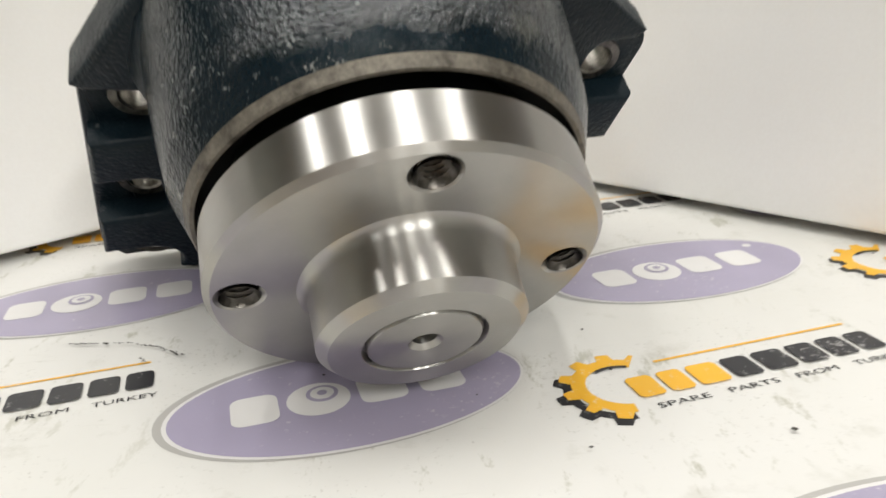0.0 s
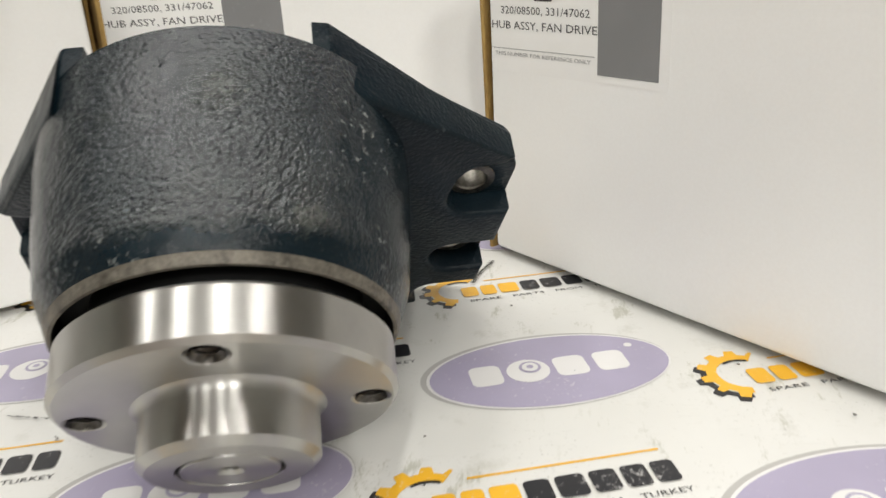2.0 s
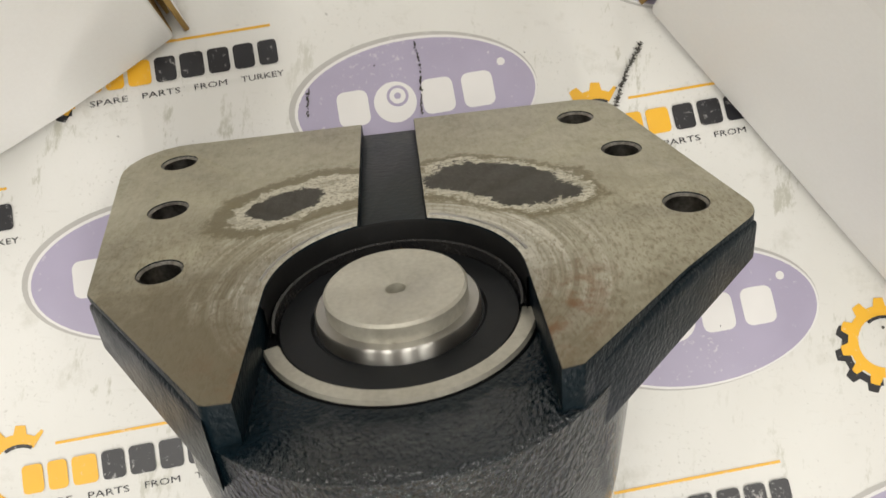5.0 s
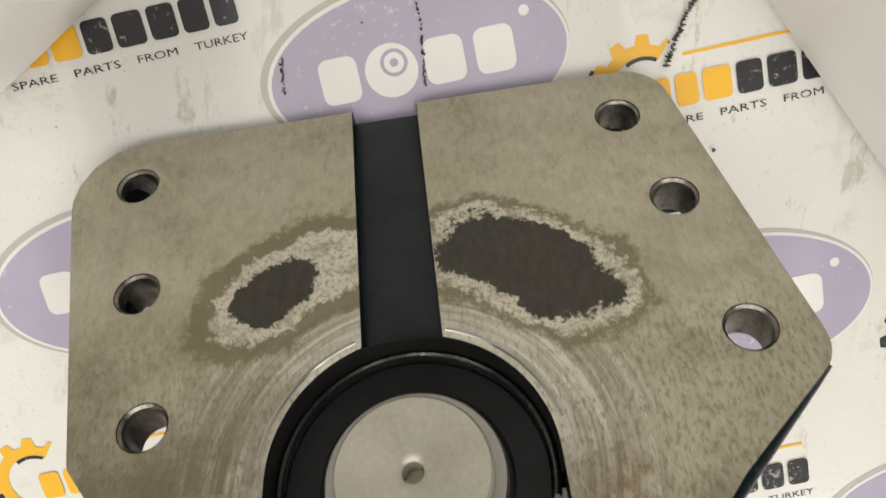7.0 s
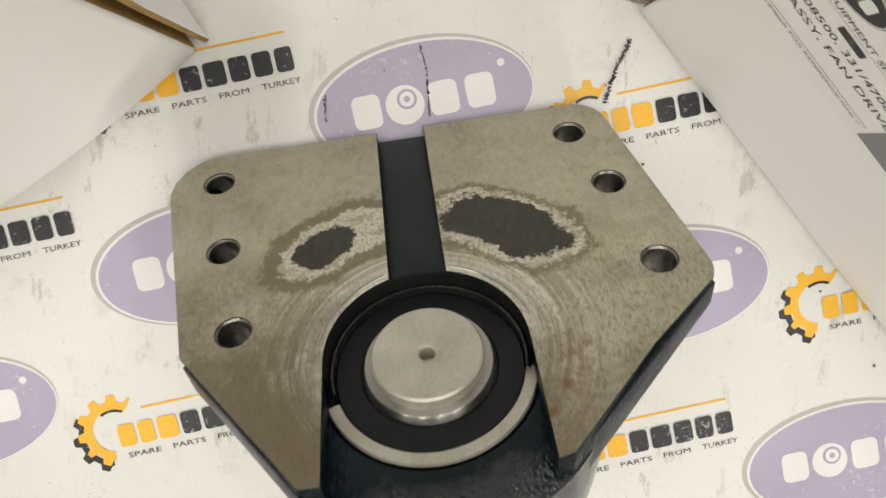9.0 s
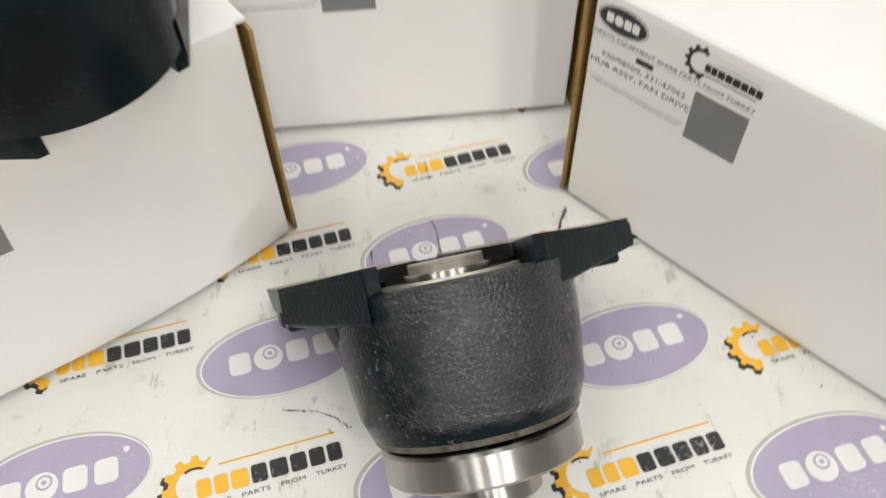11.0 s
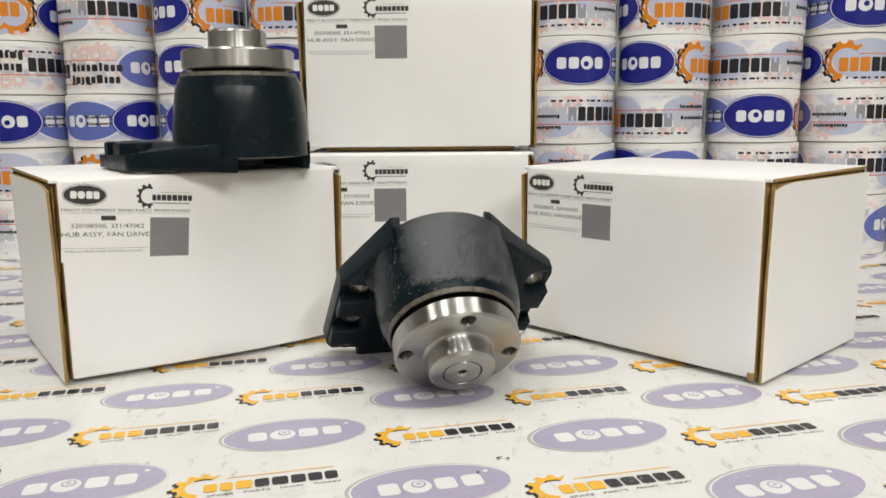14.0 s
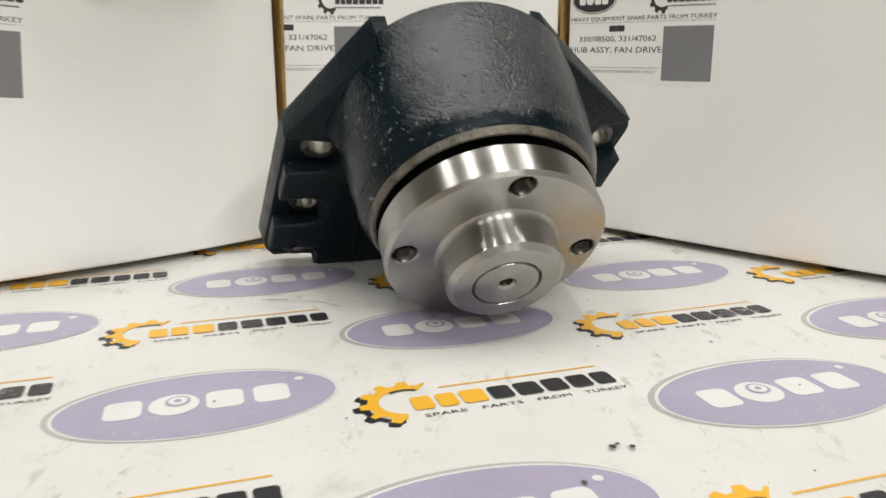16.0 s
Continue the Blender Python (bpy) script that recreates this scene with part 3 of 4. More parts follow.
def scuffs():
    """Thin dark rubbed lines and crumbs on the cloth."""
    rnd = random.Random(4)
    p = Print(lambda x, y, h: (x, y, h))
    lines = [((-0.136, 0.0194), (-0.116, 0.0177)), ((-0.116, 0.0177), (-0.106, 0.0135)), ((-0.106, 0.0135), (-0.096, 0.0066)), ((-0.110, 0.0075), (-0.107, 0.0044)),
             ((0.037, 0.1588), (0.032, 0.147)), ((0.032, 0.147), (0.0279, 0.1318)), ((-0.051, 0.1507), (-0.0477, 0.141)),
             ((-0.0477, 0.141), (-0.0455, 0.121)), ((-0.0898, 0.1292), (-0.0888, 0.1166)), ((-0.0545, 0.205), (-0.052, 0.186))]
    for k, (a, b) in enumerate(lines):
        n = 44 if k in (4, 5) else 26
        w0 = 0.0009 if k in (4, 5) else 0.00032
        for i in range(n):
            if rnd.random() < (0.05 if k in (4, 5) else 0.32):
                continue
            f = i / n
            x = a[0] + (b[0] - a[0]) * f + rnd.gauss(0, 0.00025)
            y = a[1] + (b[1] - a[1]) * f + rnd.gauss(0, 0.00025)
            ln = math.hypot(b[0] - a[0], b[1] - a[1]) / n * rnd.uniform(0.9, 2.0)
            ang = math.atan2(b[1] - a[1], b[0] - a[0]) + rnd.gauss(0, 0.25)
            w = w0 * rnd.uniform(0.4, 1.5)
            dx, dy = math.cos(ang), math.sin(ang)
            q = [p.point(x + dx * s * ln / 2 - dy * t * w, y + dy * s * ln / 2 + dx * t * w, 8) for s, t in ((-1, -1), (1, -0.6), (1, 0.6), (-1, 1))]
            p.face(tuple(q), SCUFF)
    spots = [(-0.0055, -0.1323), (0.0004, -0.1326), (0.0565, -0.0484), (-0.0181, -0.1518), (-0.0038, -0.1309)]
    spots += [(rnd.uniform(-0.35, 0.4), rnd.uniform(-0.2, 0.3)) for _ in range(70)]
    for i, (x, y) in enumerate(spots):
        r = rnd.uniform(0.0008, 0.0013) if i < 5 else rnd.uniform(0.0003, 0.0008)
        q = [p.point(x + r * rnd.uniform(0.5, 1.3) * math.cos(k * 1.05), y + r * rnd.uniform(0.5, 1.3) * math.sin(k * 1.05), 8) for k in range(6)]
        p.face(tuple(q), SCUFF)
    return p.mesh("scuffs")


def table():
    t = thing("table", pose(0, 0, -0.75), "packing table under a printed cloth", "table")
    part("tabletop", block(X0 + 0.004, X1 - 0.004, FRONT + 0.004, BACK - 0.004, 0.715, 0.7485, 0.004), WOOD, t)
    for x in (X0 + 0.06, X1 - 0.06):
        for y in (FRONT + 0.06, BACK - 0.06):
            part("leg", block(x - 0.02, x + 0.02, y - 0.02, y + 0.02, 0.0, 0.715, 0.003), LEG, t)
    cloth = thing("tablecloth", pose(0, 0, 0), "white vinyl tablecloth printed with lilac ovals and orange cogs", "tablecloth")
    bm = bmesh.new()
    nx = 40
    r = 0.006
    prof = [(FRONT - 0.002, -0.016)] + [(FRONT - 0.002 + r * (1 - math.cos(a)), -r + r * math.sin(a)) for a in [math.pi / 2 * i / 6 for i in range(7)]] + [(BACK, 0.0), (BACK + 0.002, -0.2)]
    rnd = random.Random(8)
    prev = None
    for i in range(nx + 1):
        x = X0 + (X1 - X0) * i / nx
        col = [bm.verts.new((x, y, z - (0.002 * math.sin(x * 23) + 0.0015 * math.sin(x * 51)) * (1 if k == 0 else 0))) for k, (y, z) in enumerate(prof)]
        if prev:
            for k in range(len(prof) - 1):
                bm.faces.new((prev[k], col[k], col[k + 1], prev[k + 1]))
        prev = col
    bmesh.ops.recalc_face_normals(bm, faces=bm.faces)
    if bm.faces[8].normal.z < 0:
        bmesh.ops.reverse_faces(bm, faces=bm.faces)
    part("cloth", smooth(bm, 60), VINYL, cloth)
    oval, cog = oval_print(0), cog_print(0)
    for j in range(-2, 11):
        for i in range(-7, 12):
            x, y = i * PITCH + (SHIFT if j % 2 else 0.0) - 0.0105 * j * ROW, j * ROW * 1.0043 - 0.0078 * i * PITCH
            if not (X0 + 0.1 < x < X1 - 0.002 and y + 0.01 < BACK):
                continue
            even = (i + j) % 2 == 0
            piece("oval_print" if even else "cog_print", oval if even else cog, cloth, pose(x, y, 0))
    tagged(piece("soiling", scuffs(), cloth, label="black scuffs and crumbs"), kind="stuff")


# ---- the fan hubs ----
def hub(m, label, group, coat=PAINT, tip=-0.0012, race=GROUND):
    h = thing("fan_hub", m, label, "machine part", group)
    bore = 0.033
    left = [(-0.0968, 0.1126), (-0.0800, 0.0110), (-0.0400, -0.0425), (-0.0335, -0.0425)]
    right = [(0.0328, -0.0446), (0.0378, -0.0436), (0.0700, -0.0105), (0.0985, 0.0138), (0.0803, 0.1126)]
    holes_l = [(-0.0739, 0.0956), (-0.0692, 0.0573), (-0.0628, 0.0187)]
    holes_r = [(0.0664, 0.0950), (0.0744, 0.0637), (0.0813, 0.0229)]

    def arc(a0, a1, n=20):
        return [(bore * math.cos(radians(a0 + (a1 - a0) * i / n)), bore * math.sin(radians(a0 + (a1 - a0) * i / n))) for i in range(n + 1)]

    # two halves of one thick plate, with the sunk slot between them
    radii_l, radii_r = [0.020, 0.004, 0.003, 0.0], [0.0, 0.002, 0.006, 0.011, 0.013]

    hr = 0.0062
    half = math.degrees(math.asin(0.0098 / bore))
    fl = rounded(left + arc(180, 90 + half, 24) + [(-0.0098, 0.1126)], radii_l + [0.0] * 26)
    fr = rounded([(0.0095, 0.1126)] + arc(90 - half, 0, 24) + right, [0.0] * 26 + radii_r)
    for outline, holes in ((fl, holes_l), (fr, holes_r)):
        bm = plate([outline] + [circle(x, y, hr) for x, y in holes], -0.0132, 0.0, 0.0006)
        for f in bm.faces:
            f.material_index = 0 if f.normal.z > 0.5 else 1
        for v in bm.verts:
            v.co.z += 0.0020 * min(1.0, max(0.0, (-0.022 - v.co.y) / 0.02))
            if v.co.z < -0.010 and abs(v.co.x) > 0.02:
                if v.co.y > 0.09:
                    v.co.y, v.co.z = min(v.co.y, 0.1045), v.co.z + 0.0022
                if v.co.x < -0.075:
                    v.co.x += 0.0018
        part("mounting_face", bm, [FACE, PAINT_FLAT], h, "milled grey mounting face with dark casting skin")
    part("slot_floor", plate([[(-0.0104, 0.1112)] + arc(90 + half + 0.8, 90 - half - 0.8) + [(0.0100, 0.1112)]], -0.0112, -0.0040, 0.0003), SLOT, h)
    for x, y in holes_l + holes_r:
        up = 0.0018 if y > 0.09 else 0.0
        bm = lathe([(hr, -0.0005), (hr - 0.0007, -0.0012), (hr - 0.0007, up - 0.0131), (hr - 0.0001, up - 0.0136)], 32)
        bmesh.ops.translate(bm, vec=(x, y, 0), verts=bm.verts)
        part("bolt_hole", bm, HOLE, h, "drilled bolt hole of bright metal")
        bm = lathe([(hr - 0.0003, up - 0.0131), (hr - 0.0001, up - 0.0138), (hr + 0.0024, up - 0.0138), (hr + 0.0027, up - 0.0131)], 40)
        bmesh.ops.translate(bm, vec=(x, y, 0), verts=bm.verts)
        part("bolt_seat", bm, SEAT, h, "bright spot-faced seat round the hole")

    # ribs behind the flange, with a pocket open to the edge round each hole
    def rib(quad, z_in, z_out):
        """A wedge over the quad (inner, outer, outer, inner), lower at its outer end."""
        bm = bmesh.new()
        top = [bm.verts.new((x, y, -0.0075)) for x, y in quad]
        bot = [bm.verts.new((x, y, z)) for (x, y), z in zip(quad, (z_in, z_out, z_out, z_in))]
        bm.faces.new(top)
        bm.faces.new(bot[::-1])
        for k in range(4):
            bm.faces.new((top[k], bot[k], bot[(k + 1) % 4], top[(k + 1) % 4]))
        bmesh.ops.recalc_face_normals(bm, faces=bm.faces)
        bmesh.ops.bevel(bm, geom=bm.edges[:], offset=0.0018, segments=3, profile=0.5, affect="EDGES")
        part("rib", smooth(bm, 50), PAINT_FLAT, h)

    def edge(y, side):
        return 0.0800 + (0.114 - y) * 0.19 if side > 0 else -(0.0965 - (0.114 - y) * 0.165)

    # deep walls behind the plate, cut open to the edge round each bolt hole
    def wall(side, foot, tip, holes):
        pr = 0.0098
        inset = 0.0006 if side > 0 else 0.0026
        pts = [(side * 0.0420, -0.0200), (side * 0.0400, -0.0360), foot, tip]
        for k, (hx, hy) in enumerate(reversed(holes)):
            hx = abs(hx)
            first = (abs(tip[0]) - 0.0035, hy - pr + 0.0012) if k == 0 else (abs(edge(hy - pr, side)) - inset, hy - pr)
            pts.append((side * first[0], first[1]))
            pts += [(side * (hx + pr * math.cos(radians(a))), hy + pr * math.sin(radians(a))) for a in range(-90, -271 if hy < 0.09 else -217, -18)]
            if hy < 0.09:
                pts.append((side * (abs(edge(hy + pr, side)) - inset), hy + pr))
        pts += [(side * 0.0420, 0.1015)]
        bm = plate([pts], -0.0228, -0.0012, 0.0022, 3)
        for v in bm.verts:
            if v.co.z < -0.010:
                out = min(1.0, max(0.0, (abs(v.co.x) - 0.068) / 0.018)) * min(1.0, max(0.0, (0.020 - v.co.y) / 0.006))
                v.co.z = -0.010 + (v.co.z + 0.010) * (1.0 - 0.66 * out)
        part("flange_wall", bm, PAINT_FLAT, h)

    wall(1, (0.0384, -0.0428), (0.0966, 0.0116), holes_r)
    wall(-1, (-0.0402, -0.0432), (-0.0796, 0.0094), holes_l)
    rib([(-0.0150, 0.045), (-0.0150, 0.1035), (0.0150, 0.1035), (0.0150, 0.045)], -0.038, -0.0200)
    part("web", block(-0.0635, 0.0560, 0.0400, 0.1048, -0.0206, -0.0105, 0.0012), PAINT_FLAT, h)

    # a gusset that runs from the flange down one side of the body
    bm = bmesh.new()
    for x, y, z in ((-0.0640, 0.0030, -0.0185), (-0.0570, -0.0175, -0.0185), (-0.0440, 0.0100, -0.0185), (-0.0440, -0.0260, -0.0185),
                    (-0.0530, 0.0000, -0.0480), (-0.0490, -0.0205, -0.0480), (-0.0440, 0.0000, -0.0480), (-0.0430, -0.0180, -0.0480)):
        bm.verts.new((x, y, z))
    bmesh.ops.convex_hull(bm, input=bm.verts)
    bmesh.ops.bevel(bm, geom=bm.edges[:], offset=0.0025, segments=3, profile=0.5, affect="EDGES")
    bmesh.ops.recalc_face_normals(bm, faces=bm.faces)
    part("gusset", smooth(bm, 60), PAINT_FLAT, h)
    # the tapered body
    R = [(0.0580, -0.0102), (0.0575, -0.0300), (0.0555, -0.0520), (0.0534, -0.0668), (0.0528, -0.0684), (0.0497, -0.0763)]
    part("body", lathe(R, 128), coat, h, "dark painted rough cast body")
    part("body_rim", lathe([(0.0497, -0.0763), (0.0490, -0.0774), (0.0489, -0.0786), (0.0484, -0.0794), (0.0474, -0.0794), (0.0471, -0.0784)], 128), RIM, h, "bare turned edge of the casting")
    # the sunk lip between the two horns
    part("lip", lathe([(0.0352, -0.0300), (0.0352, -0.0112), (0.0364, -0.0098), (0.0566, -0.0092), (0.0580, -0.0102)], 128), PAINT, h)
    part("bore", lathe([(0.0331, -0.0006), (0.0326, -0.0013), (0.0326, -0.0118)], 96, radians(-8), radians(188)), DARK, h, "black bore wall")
    for a0, a1 in ((12, 72), (109, 168)):
        part("bore_chamfer", lathe([(0.0356, 0.0002), (0.0350, 0.0003), (0.0332, -0.0012), (0.0331, -0.0014)], 40, radians(a0), radians(a1)), STEEL_DULL, h, "bright chamfer of the bore")
    part("bearing_ring", lathe([(0.0352, -0.0126), (0.0349, -0.0108), (0.0314, -0.0106), (0.0309, -0.0112), (0.0309, -0.0130)], 96), RUBBER_AND_SHADE, h, "black bearing ring")
    # only the lower half of the outer race shows past the mounting face
    part("bearing_race", lathe([(0.0352, -0.0100), (0.0348, -0.0088), (0.0312, -0.0088), (0.0308, -0.0096), (0.0308, -0.0110)], 64, radians(198), radians(350)), race, h, "bearing race, bright on the lying hub")
    part("seal", lathe([(0.0310, -0.0104), (0.0303, -0.0095), (0.0226, -0.0095), (0.0218, -0.0103), (0.0205, -0.0103)], 96), RUBBER_AND_SHADE, h, "black rubber bearing seal")
    part("seal_lip", lathe([(0.0327, -0.0080), (0.0322, -0.0066), (0.0316, -0.0062), (0.0310, -0.0066), (0.0308, -0.0098)], 96, radians(-14), radians(194)), GLOSS, h, "glossy black rim of the seal")
    # collar and shaft turn black with race, which puts shade on the steel
    part("shaft_collar", lathe([(0.0211, -0.0140), (0.0211, -0.0068), (0.0206, -0.0062), (0.0178, -0.0062)], 96), STEEL_DULL if race is GROUND else race, h)
    part("shaft", lathe([(0.0181, -0.0120), (0.0181, tip - 0.0007), (0.0174, tip), (0.0042, tip), (0.0026, tip - 0.0013), (0.0026, -0.0080), (0.0, -0.0080)], 96), race, h, "shaft end with a centre hole, bare steel on the lying hub")
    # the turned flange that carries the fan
    # a near-black lining carries the shade of this gap in its colour
    part("gap", lathe([(0.0472, -0.0784), (0.0470, -0.0690), (0.0390, -0.0690), (0.0390, -0.0852)], 96), DARK, h, "near-black lining of the gap behind the fan flange")
    pcd, hole = 0.0390, 0.0043
    spots = [(pcd * math.cos(radians(a)), pcd * math.sin(radians(a))) for a in (4, 94, 184, 274)]
    bm = plate([circle(0, 0, 0.0470, 160)] + [circle(x, y, hole, 24) for x, y in spots], -0.0987, -0.0823, 0.0016, 0)
    part("fan_flange", bm, STEEL, h, "bright turned steel flange")
    for x, y in spots:
        prof = []
        for k in range(9):
            prof += [(hole - 0.0001, -0.0977 + k * 0.0015), (hole - 0.0009, -0.09695 + k * 0.0015)]
        bm = lathe([(hole + 0.0004, -0.0988)] + prof + [(0.0, -0.0842)], 24)
        bmesh.ops.translate(bm, vec=(x, y, 0), verts=bm.verts)
        part("threaded_hole", bm, THREAD, h, "dark threaded hole")
    part("nose", lathe([(0.0278, -0.0982), (0.0258, -0.0990), (0.0247, -0.1005), (0.0244, -0.1020), (0.0244, -0.1134), (0.0220, -0.1156),
                        (0.0146, -0.1156), (0.0142, -0.1148), (0.0142, -0.1130), (0.0134, -0.1130), (0.0134, -0.1150), (0.0130, -0.1156), (0.0040, -0.1156),
                        (0.0028, -0.1145), (0.0028, -0.1060), (0.0, -0.1060)], 128), STEEL, h, "turned steel pilot with a centre hole")
    return h


# ---- the cartons ----
BW, BD, BH = 0.249, 0.185, 0.1615


def label_sheet(parent, drop, tilt, LS):
    sheet = block(0.0090, 0.122 * LS, -0.0001, 0.0008, BH - drop - 0.0700 * LS, BH - drop - 0.004 * LS)
    lab = part("label", sheet, PAPER, parent, "white paper label with black printing")
    pin = Matrix.Translation((0.028 * LS, 0, BH - drop - 0.0125 * LS))
    lab.matrix_basis = pin @ pose(0, 0, 0, 0, tilt, 0) @ pin.inverted()
    p = Print(lambda x, y, hgt: (x * LS, -0.0001 - hgt, BH - drop - y * LS * 1.06))

    def line(text, u0, u1, v0, v1, mat=INK_BLACK):
        bm = words(text, u1 - u0, v1 - v0)
        for v in bm.verts:
            v.co.y = (v1 - v0) - v.co.y
        p.letters(bm, u0, v0, mat, 0)

    p.ellipse(0.028, 0.0125, 0.0178, 0.0088, INK_GREY, 0)
    p.ellipse(0.028, 0.0125, 0.0172, 0.0082, PAPER, 1)
    p.ellipse(0.028, 0.0125, 0.0166, 0.0076, INK_BLACK, 2)
    for u0, u1 in ((0.0165, 0.0215), (0.0290, 0.0340), (0.0347, 0.0395)):
        p.bar(u0, u1, 0.0095, 0.0155, PAPER, 3, 0.0012)
    p.ellipse(0.0252, 0.0125, 0.0031, 0.0031, PAPER, 3)
    p.gear(0.0800, 0.0125, 0.0062, 0.0083, 0.0018, 60, 300, 11, INK_BLACK, 0)
    x = 0.0835
    for w in (0.0034, 0.0034, 0.0042, 0.0040, 0.0044, 0.0040, 0.0038, 0.0036):
        p.bar(x, x + w, 0.0112, 0.0160, INK_BLACK, 1, 0.0006)
        x += w + 0.0006
    p.bar(0.090, 0.1165, 0.0090, 0.0093, INK_GREY, 0)
    p.bar(0.083, 0.1165, 0.0178, 0.0186, INK_GREY, 0)
    line("HEAVY EQUIPMENT SPARE PARTS FROM TURKEY", 0.0095, 0.1180, 0.0232, 0.0262)
    p.bar(0.0095, 0.1180, 0.0268, 0.0270, INK_GREY, 0)
    p.bar(0.0410, 0.0530, 0.0288, 0.0325, INK_BLACK, 0, 0.0005)
    line("320/08500, 331/47062", 0.0170, 0.0770, 0.0352, 0.0392)
    line("HUB ASSY, FAN DRIVE", 0.0100, 0.0815, 0.0420, 0.0462)
    p.bar(0.0095, 0.0800, 0.0548, 0.0551, INK_GREY, 0)
    line("THIS NUMBER FOR REFERENCE ONLY", 0.0120, 0.0780, 0.0565, 0.0583, INK_GREY)
    # a plain printed square stands where the code was
    p.bar(0.0820, 0.1165, 0.0300, 0.0625, INK_GREY, 0)
    piece("label_print", p.mesh("label_print"), lab, None, "black printing")
    return lab


def carton(m, drop, label, tilt, size, notch=False, bow=0.0012):
    """Die-cut white carton, front face in the plane y = 0, with its double end panels at both sides."""
    t = thing("carton", m, label, "box", "white cartons on the table")
    e = 0.0062
    bm = block(e, BW - e, 0.0, BD, 0.0046, BH - 0.0004, 0.0024, 3)
    for f in bm.faces:
        f.material_index = 1 if abs(f.normal.x) > 0.9 else 0
    bmesh.ops.subdivide_edges(bm, edges=[k for k in bm.edges if k.calc_length() > 0.03], cuts=9, use_grid_fill=True)
    for v in bm.verts:
        if v.co.y < 0.01:
            v.co.y -= bow * math.sin(math.pi * min(1.0, max(0.0, v.co.x / BW)) ** 1.3) * max(0.0, 1.0 - v.co.z / 0.075)
    part("body", bm, [CARD, KRAFT], t, "white coated cardboard body")
    # the bottom bulges, so the folded edges stay a little off the cloth
    bm = block(0.022, BW - 0.022, 0.016, BD - 0.016, 0.0, 0.0050, 0.0022, 2)
    part("bottom_panel", bm, KRAFT, t, "brown bulging bottom")
    # the lid lies over the end panels, its far corners a little lifted
    bm = block(0.0006, BW - 0.0006, 0.0012, BD - 0.001, BH - 0.0030, BH, 0.0009, 2)
    for f in bm.faces:
        f.material_index = 1 if abs(f.normal.x) > 0.8 else 0
    for v in bm.verts:
        v.co.z += 0.0016 * max(0.0, (abs(v.co.x - BW / 2) / (BW / 2) - 0.85) / 0.15) * (v.co.y / BD)
    part("lid", bm, [CARD, KRAFT], t, "white lid over the end panels")
    for s in (0, 1):
        def bx(a, b):
            return (a, b) if s == 0 else (BW - b, BW - a)
        bm = block(*bx(0.0002, 0.0024), 0.0006, BD - 0.001, 0.0024, BH - 0.0040, 0.0004, 1)
        for f in bm.faces:
            f.material_index = 0 if (f.normal.x < -0.8 if s == 0 else f.normal.x > 0.8) else 1
        bmesh.ops.subdivide_edges(bm, edges=[k for k in bm.edges if k.calc_length() > 0.1], cuts=11, use_grid_fill=True)
        for v in bm.verts:
            up = max(0.0, v.co.z / BH - 0.5) * 2
            v.co.x += (-0.0018 if s == 0 else 0.0018) * up
            v.co.z -= 0.0048 * max(0.0, 1.0 - v.co.y / 0.035) ** 2 * up
        part("end_panel", bm, [CARD, KRAFT], t, "white end panel with a brown cut edge")
        # the tucked inner flap, its edge wavy and set back
        bm = bmesh.new()
        n = 14
        a, b = bx(0.0034, 0.0050)
        rings = []
        for i in range(n + 1):
            z = 0.003 + (BH - 0.008) * i / n
            y = 0.0085 + 0.0020 * math.sin(i * 1.3 + s) + (0.004 if 4 < i < 7 else 0.0)
            rings.append([bm.verts.new(c) for c in ((a, y, z), (b, y + 0.0006, z), (b, BD - 0.005, z), (a, BD - 0.005, z))])
        for p, q in zip(rings, rings[1:]):
            for k in range(4):
                bm.faces.new((p[k], p[(k + 1) % 4], q[(k + 1) % 4], q[k]))
        bm.faces.new(rings[0])
        bm.faces.new(rings[-1])
        bmesh.ops.recalc_face_normals(bm, faces=bm.faces)
        part("inner_flap", bm, KRAFT, t, "brown inner flap edge")
    if notch:
        part("tuck_notch", block(BW - 0.0118, BW - 0.0064, -0.0008, 0.004, 0.0030, 0.0095, 0.0008), KRAFT, t, "brown corner notch")
    label_sheet(t, drop, tilt, size)
    return t


# ---- the rolls of tape ----
TR = 0.0653


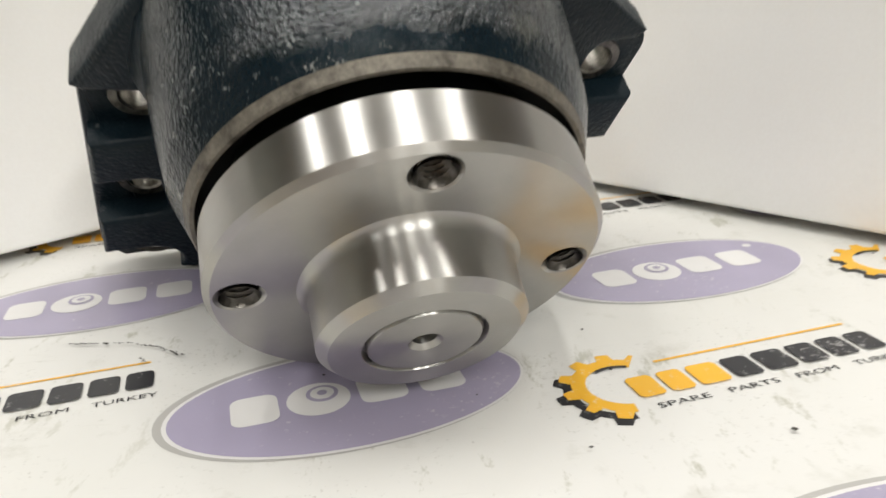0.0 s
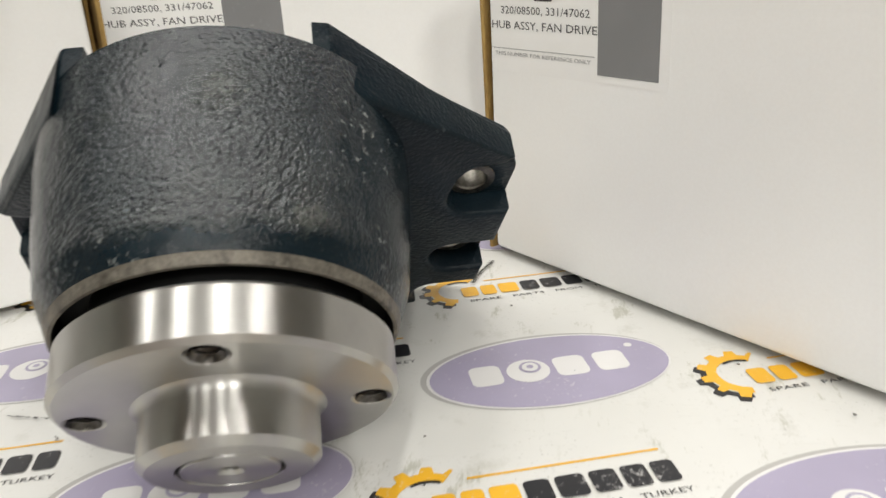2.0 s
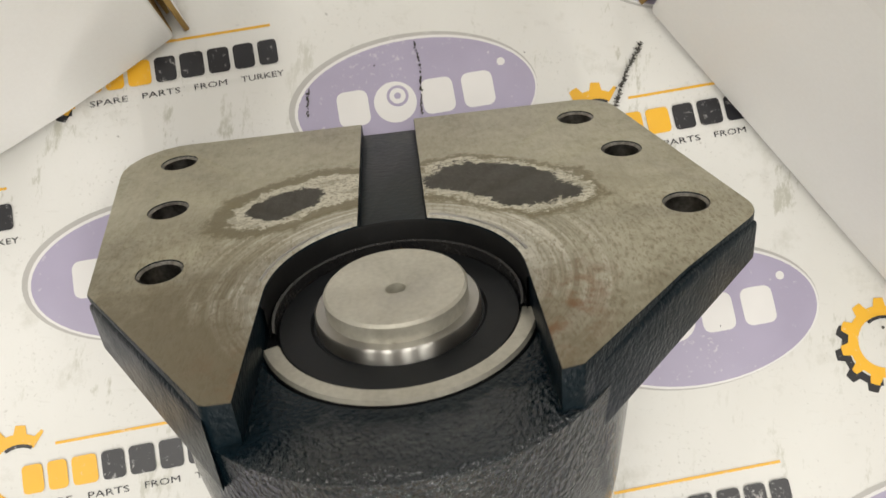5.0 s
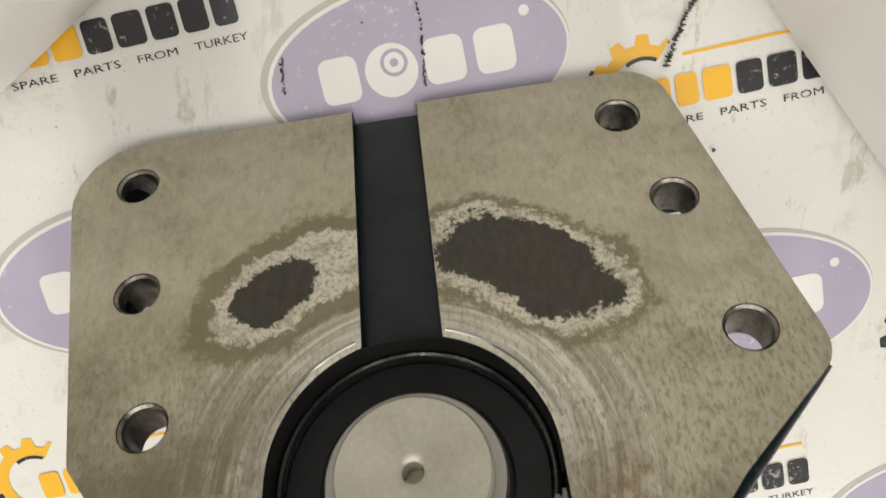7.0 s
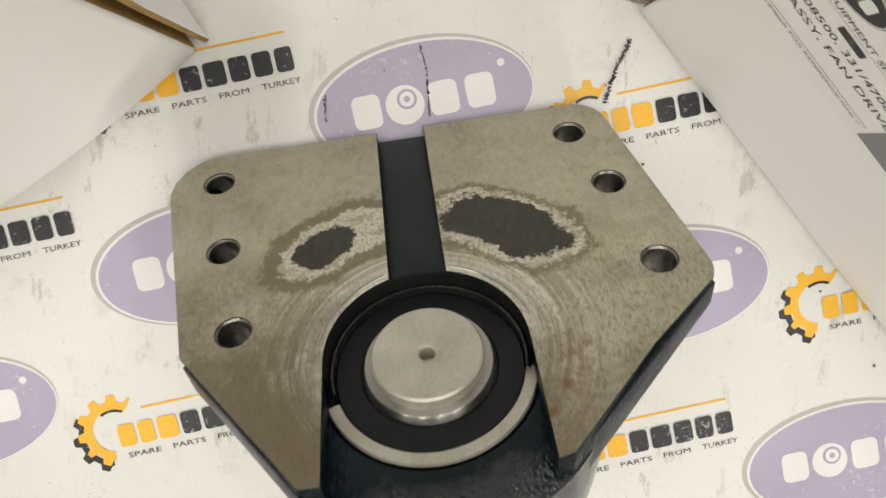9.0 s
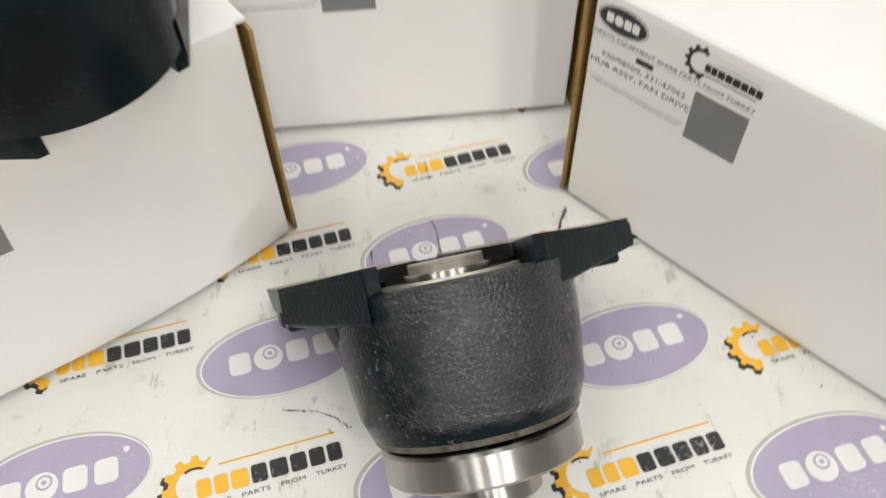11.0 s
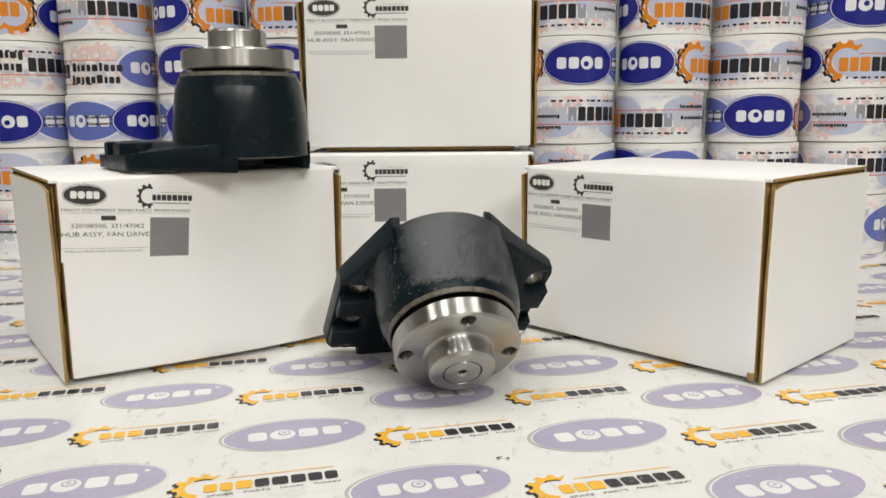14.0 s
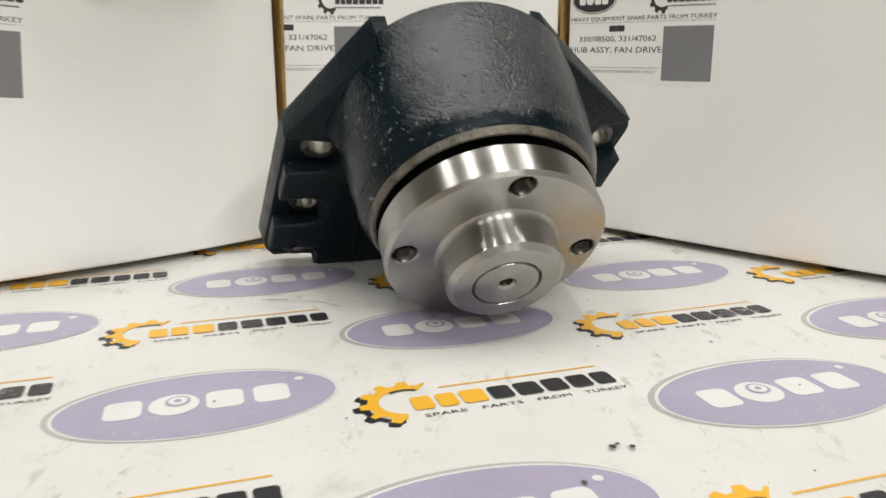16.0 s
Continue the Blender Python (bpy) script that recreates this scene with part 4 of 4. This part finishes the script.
def tape_print(H, web):
    """All that is printed once round a roll."""
    def place(u, v, lift):
        a = u / TR
        r = TR + 0.0002 + lift
        return (r * math.sin(a), -r * math.cos(a), v)

    p = Print(place, 0, (0, H / 2), 0.00007)
    c = 2 * math.pi * TR

    def oval(u, mats, s, base):
        p.ellipse(u, 0, 0.0555 * s, 0.0310 * s, mats[0], base)
        p.ellipse(u, 0, 0.0540 * s, 0.0298 * s, mats[1], base + 1)
        p.ellipse(u, 0, 0.0528 * s, 0.0288 * s, mats[2], base + 2)
        for u0, u1 in ((-0.0340, -0.0205), (0.0030, 0.0170), (0.0205, 0.0340)):
            p.bar(u + u0, u + u1, -0.0080, 0.0080, mats[1], base + 3, 0.0035)
        p.ellipse(u - 0.0088, 0, 0.0092, 0.0092, mats[1], base + 3)
        p.ellipse(u - 0.0075, 0.0015, 0.0038, 0.0038, mats[2], base + 4)

    def cog(u, orange, black, rest):
        p.ellipse(u + 0.030, 0.002, 0.047, 0.029, T_HAZE, 0)
        p.gear(u - 0.003, -0.002, 0.0225, 0.0262, 0.0040, 110, 265, 11, black, 1)
        p.gear(u, 0, 0.0180, 0.0245, 0.0048, 45, 262, 11, orange, 2)
        p.bar(u + 0.016, u + 0.180, 0.0090, 0.0102, T_RED, 2)
        x = u - 0.008
        for i, w in enumerate((0.0140, 0.0132, 0.0156, 0.0146, 0.0158, 0.0148, 0.0136, 0.0132)):
            p.bar(x, x + w - 0.0022, -0.0150, 0.0050, orange if i < 3 else rest, 4, 0.0022)
            x += w
        for k in range(15):
            p.bar(u + 0.002 + k * 0.0096, u + 0.0052 + k * 0.0096 + 0.0022 * (k % 3), -0.0250, -0.0222, T_BLACK, 3)
        return x

    def lines(u0, count, rows, high, mat):
        """Rows of small bars in place of a web address."""
        for n, v in enumerate(rows):
            x = u0 + 0.002 * n
            for k in range(count):
                w = high * (0.62, 0.84, 0.46, 0.70)[(k + n) % 4]
                p.bar(x, x + w, v, v + high * (1.0 if k % 5 else 1.25), mat, 10.5, high * 0.2)
                x += w + high * 0.22

    ghost = random.Random(5)
    for k in range(16):
        u, v = -0.07 + k * 0.0262, ghost.uniform(-0.018, 0.018)
        a = ghost.uniform(0, 360)
        p.gear(u, v, 0.006, ghost.uniform(0.011, 0.017), 0.0038, a, a + ghost.uniform(140, 300), 9, T_BLUSH, -0.5)
        for q in range(4):
            w = ghost.uniform(0.004, 0.011)
            x = u + ghost.uniform(-0.012, 0.012)
            y = ghost.uniform(-0.022, 0.016)
            p.bar(x, x + w, y, y + ghost.uniform(0.004, 0.013), T_GHOST, -0.2, 0.0015)
    oval(0.0, (T_BLUE, T_WHITE, T_BLUE), 1.0, 11)
    x = cog(0.085, T_ORANGE, T_BLACK, T_BLACK)
    if web:
        lines(x + 0.004, 9, (-0.0230, -0.0060), 0.0095, T_BLACK)
        for k in range(4):
            p.gear(x + 0.012 + k * 0.017, 0.0170 + 0.002 * (k % 2), 0.004, 0.0085, 0.0026, 0, 360, 9, T_BLUSH, 0)
    else:
        for k, w in enumerate((0.0140, 0.0148, 0.0136, 0.0130, 0.0142)):
            p.bar(x, x + w - 0.0024, -0.0150, 0.0050, T_GREY if k < 1 else T_GHOST, 1, 0.0022)
            x += w
        p.ellipse(0.222, 0.010, 0.032, 0.018, T_HAZE, 0)
        p.gear(0.236, 0.006, 0.007, 0.0135, 0.0034, -40, 200, 11, T_PINK, 0.4)
        lines(0.214, 13, (0.0120, -0.0040), 0.0042, T_BLACK)
    oval(0.352, (T_HAZE, T_WHITE, T_HAZE), 0.90, 1)
    oval(0.318, (T_WHITE, T_WHITE, T_PALE), 0.97, 6)
    lines(0.318, 14, (0.0035, -0.0060), 0.0036, T_BLACK)
    return p.mesh("tape_print")


def tape_roll(H, web):
    t = thing("tape_roll", pose(0, 0, 0), "roll of clear packing tape printed in blue and orange", "tape roll", "stacked tape rolls")
    g = 0.0006
    part("wound_tape", lathe([(TR - 0.0012, g), (TR, g + 0.001), (TR, H * 0.115), (TR, H * 0.885), (TR, H - g - 0.001), (TR - 0.0012, H - g), (0.0405, H - g - 0.0004), (0.0405, g)], 72, close=True), T_EDGE, t, "milky wound tape")
    part("printed_band", lathe([(TR + 0.0001, H * 0.10), (TR + 0.0002, H * 0.11), (TR + 0.0002, H * 0.89), (TR + 0.0001, H * 0.90)], 72), BAND, t, "printed band")
    part("core", lathe([(0.0404, g), (0.0404, H - g), (0.0380, H - g), (0.0380, g)], 48, close=True), KRAFT, t, "brown cardboard core")
    piece("tape_print", tape_print(H, web), t, None, "blue and orange printing")
    return t


def rolls():
    front, pitch = 0.570, 0.1385
    first, rest = 0.0895, 0.0765
    # which print faces the room: S dark oval, G cog, P squares, W lines, E pale ovals, N ghosts, Q oval and cog; a leading minus hangs it upside down
    facing = {"S": 0.0, "G": 0.110, "P": 0.190, "W": 0.226, "E": 0.330, "N": 0.262, "Q": 0.048}
    rows = ["N W G P S E W S G N -P",
            "G G -W -S G E N -E -P -P S",
            "-S E S -G P S -P P S -P G",
            "-W W -S -S E G -S Q P G E",
            "-G -P Q G P S P G P S W",
            "E G S N G P E N G P S",
            "S -P G E S W S P E G -S",
            "G S E P -W G N S G W E"]
    jog = random.Random(21)
    made = {(H, web): tape_roll(H, web) for H in (first, rest) for web in (False, True)}
    used = set()
    for r, row in enumerate(rows):
        H = first if r == 0 else rest
        z = 0.0 if r == 0 else first + (r - 1) * rest
        for k, code in enumerate(row.split()):
            x = -0.686 + k * pitch
            flip = code[0] == "-"
            a = math.degrees(facing[code[-1]] / TR) + jog.uniform(-9, 9)
            place = Matrix.Translation((x + jog.gauss(0, 0.0015), front + TR + jog.gauss(0, 0.0015), z))
            turn = pose(0, 0, 0, 0, 0, -a)
            m = place @ turn
            if flip:
                m = place @ Matrix.Translation((0, 0, H)) @ pose(0, 0, 0, 0, 180, 0) @ turn
            key = (H, code[-1] == "W")
            if key not in used:
                used.add(key)
                made[key].matrix_world = m
            else:
                copy_thing(made[key], m)


room()
table()
carton(pose(-0.3350, 0.0012, 0.0, 0, 0, 36.4) @ Matrix.Diagonal((0.990, 1, 1, 1)), 0.0005, "white carton with a paper label, a fan hub standing on it", 4.6, 0.92, bow=0.0090)
carton(pose(0.0340, 0.1745, 0.0, 0, 0, -46.6) @ Matrix.Diagonal((0.985, 1, 0.985, 1)), 0.0026, "white carton with a paper label, turned on the cloth", 0.0, 0.90, True)
carton(pose(-0.1940, 0.2365, 0.0, 0, 0, 4.2) @ Matrix.Diagonal((1, 1, 1.045, 1)), 0.0040, "white carton with a paper label under another carton", 0.0, 0.97)
carton(pose(-0.1920, 0.2600, 0.1704, 0, 0, 0.5), 0.0010, "white carton with a paper label stacked on another", 0.0, 0.97)
LYING = Matrix(((0.97968, -0.11135, -0.16680, -0.0451), (0.19985, 0.61102, 0.76597, 0.0473), (0.01663, -0.78375, 0.62086, 0.0964), (0, 0, 0, 1)))
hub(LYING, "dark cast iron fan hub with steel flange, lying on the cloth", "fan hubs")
STANDING = Matrix(((-0.6853, -0.7282, 0, -0.2160), (-0.7282, 0.6853, 0, 0.1098), (0, 0, -1, 0.1642), (0, 0, 0, 1)))
# its shaft, collar and race are coloured black to stand in for shade
hub(STANDING, "dark cast iron fan hub standing face down on a carton", "fan hubs", PAINT_FINE, -0.0016, RUBBER_AND_SHADE)
rolls()
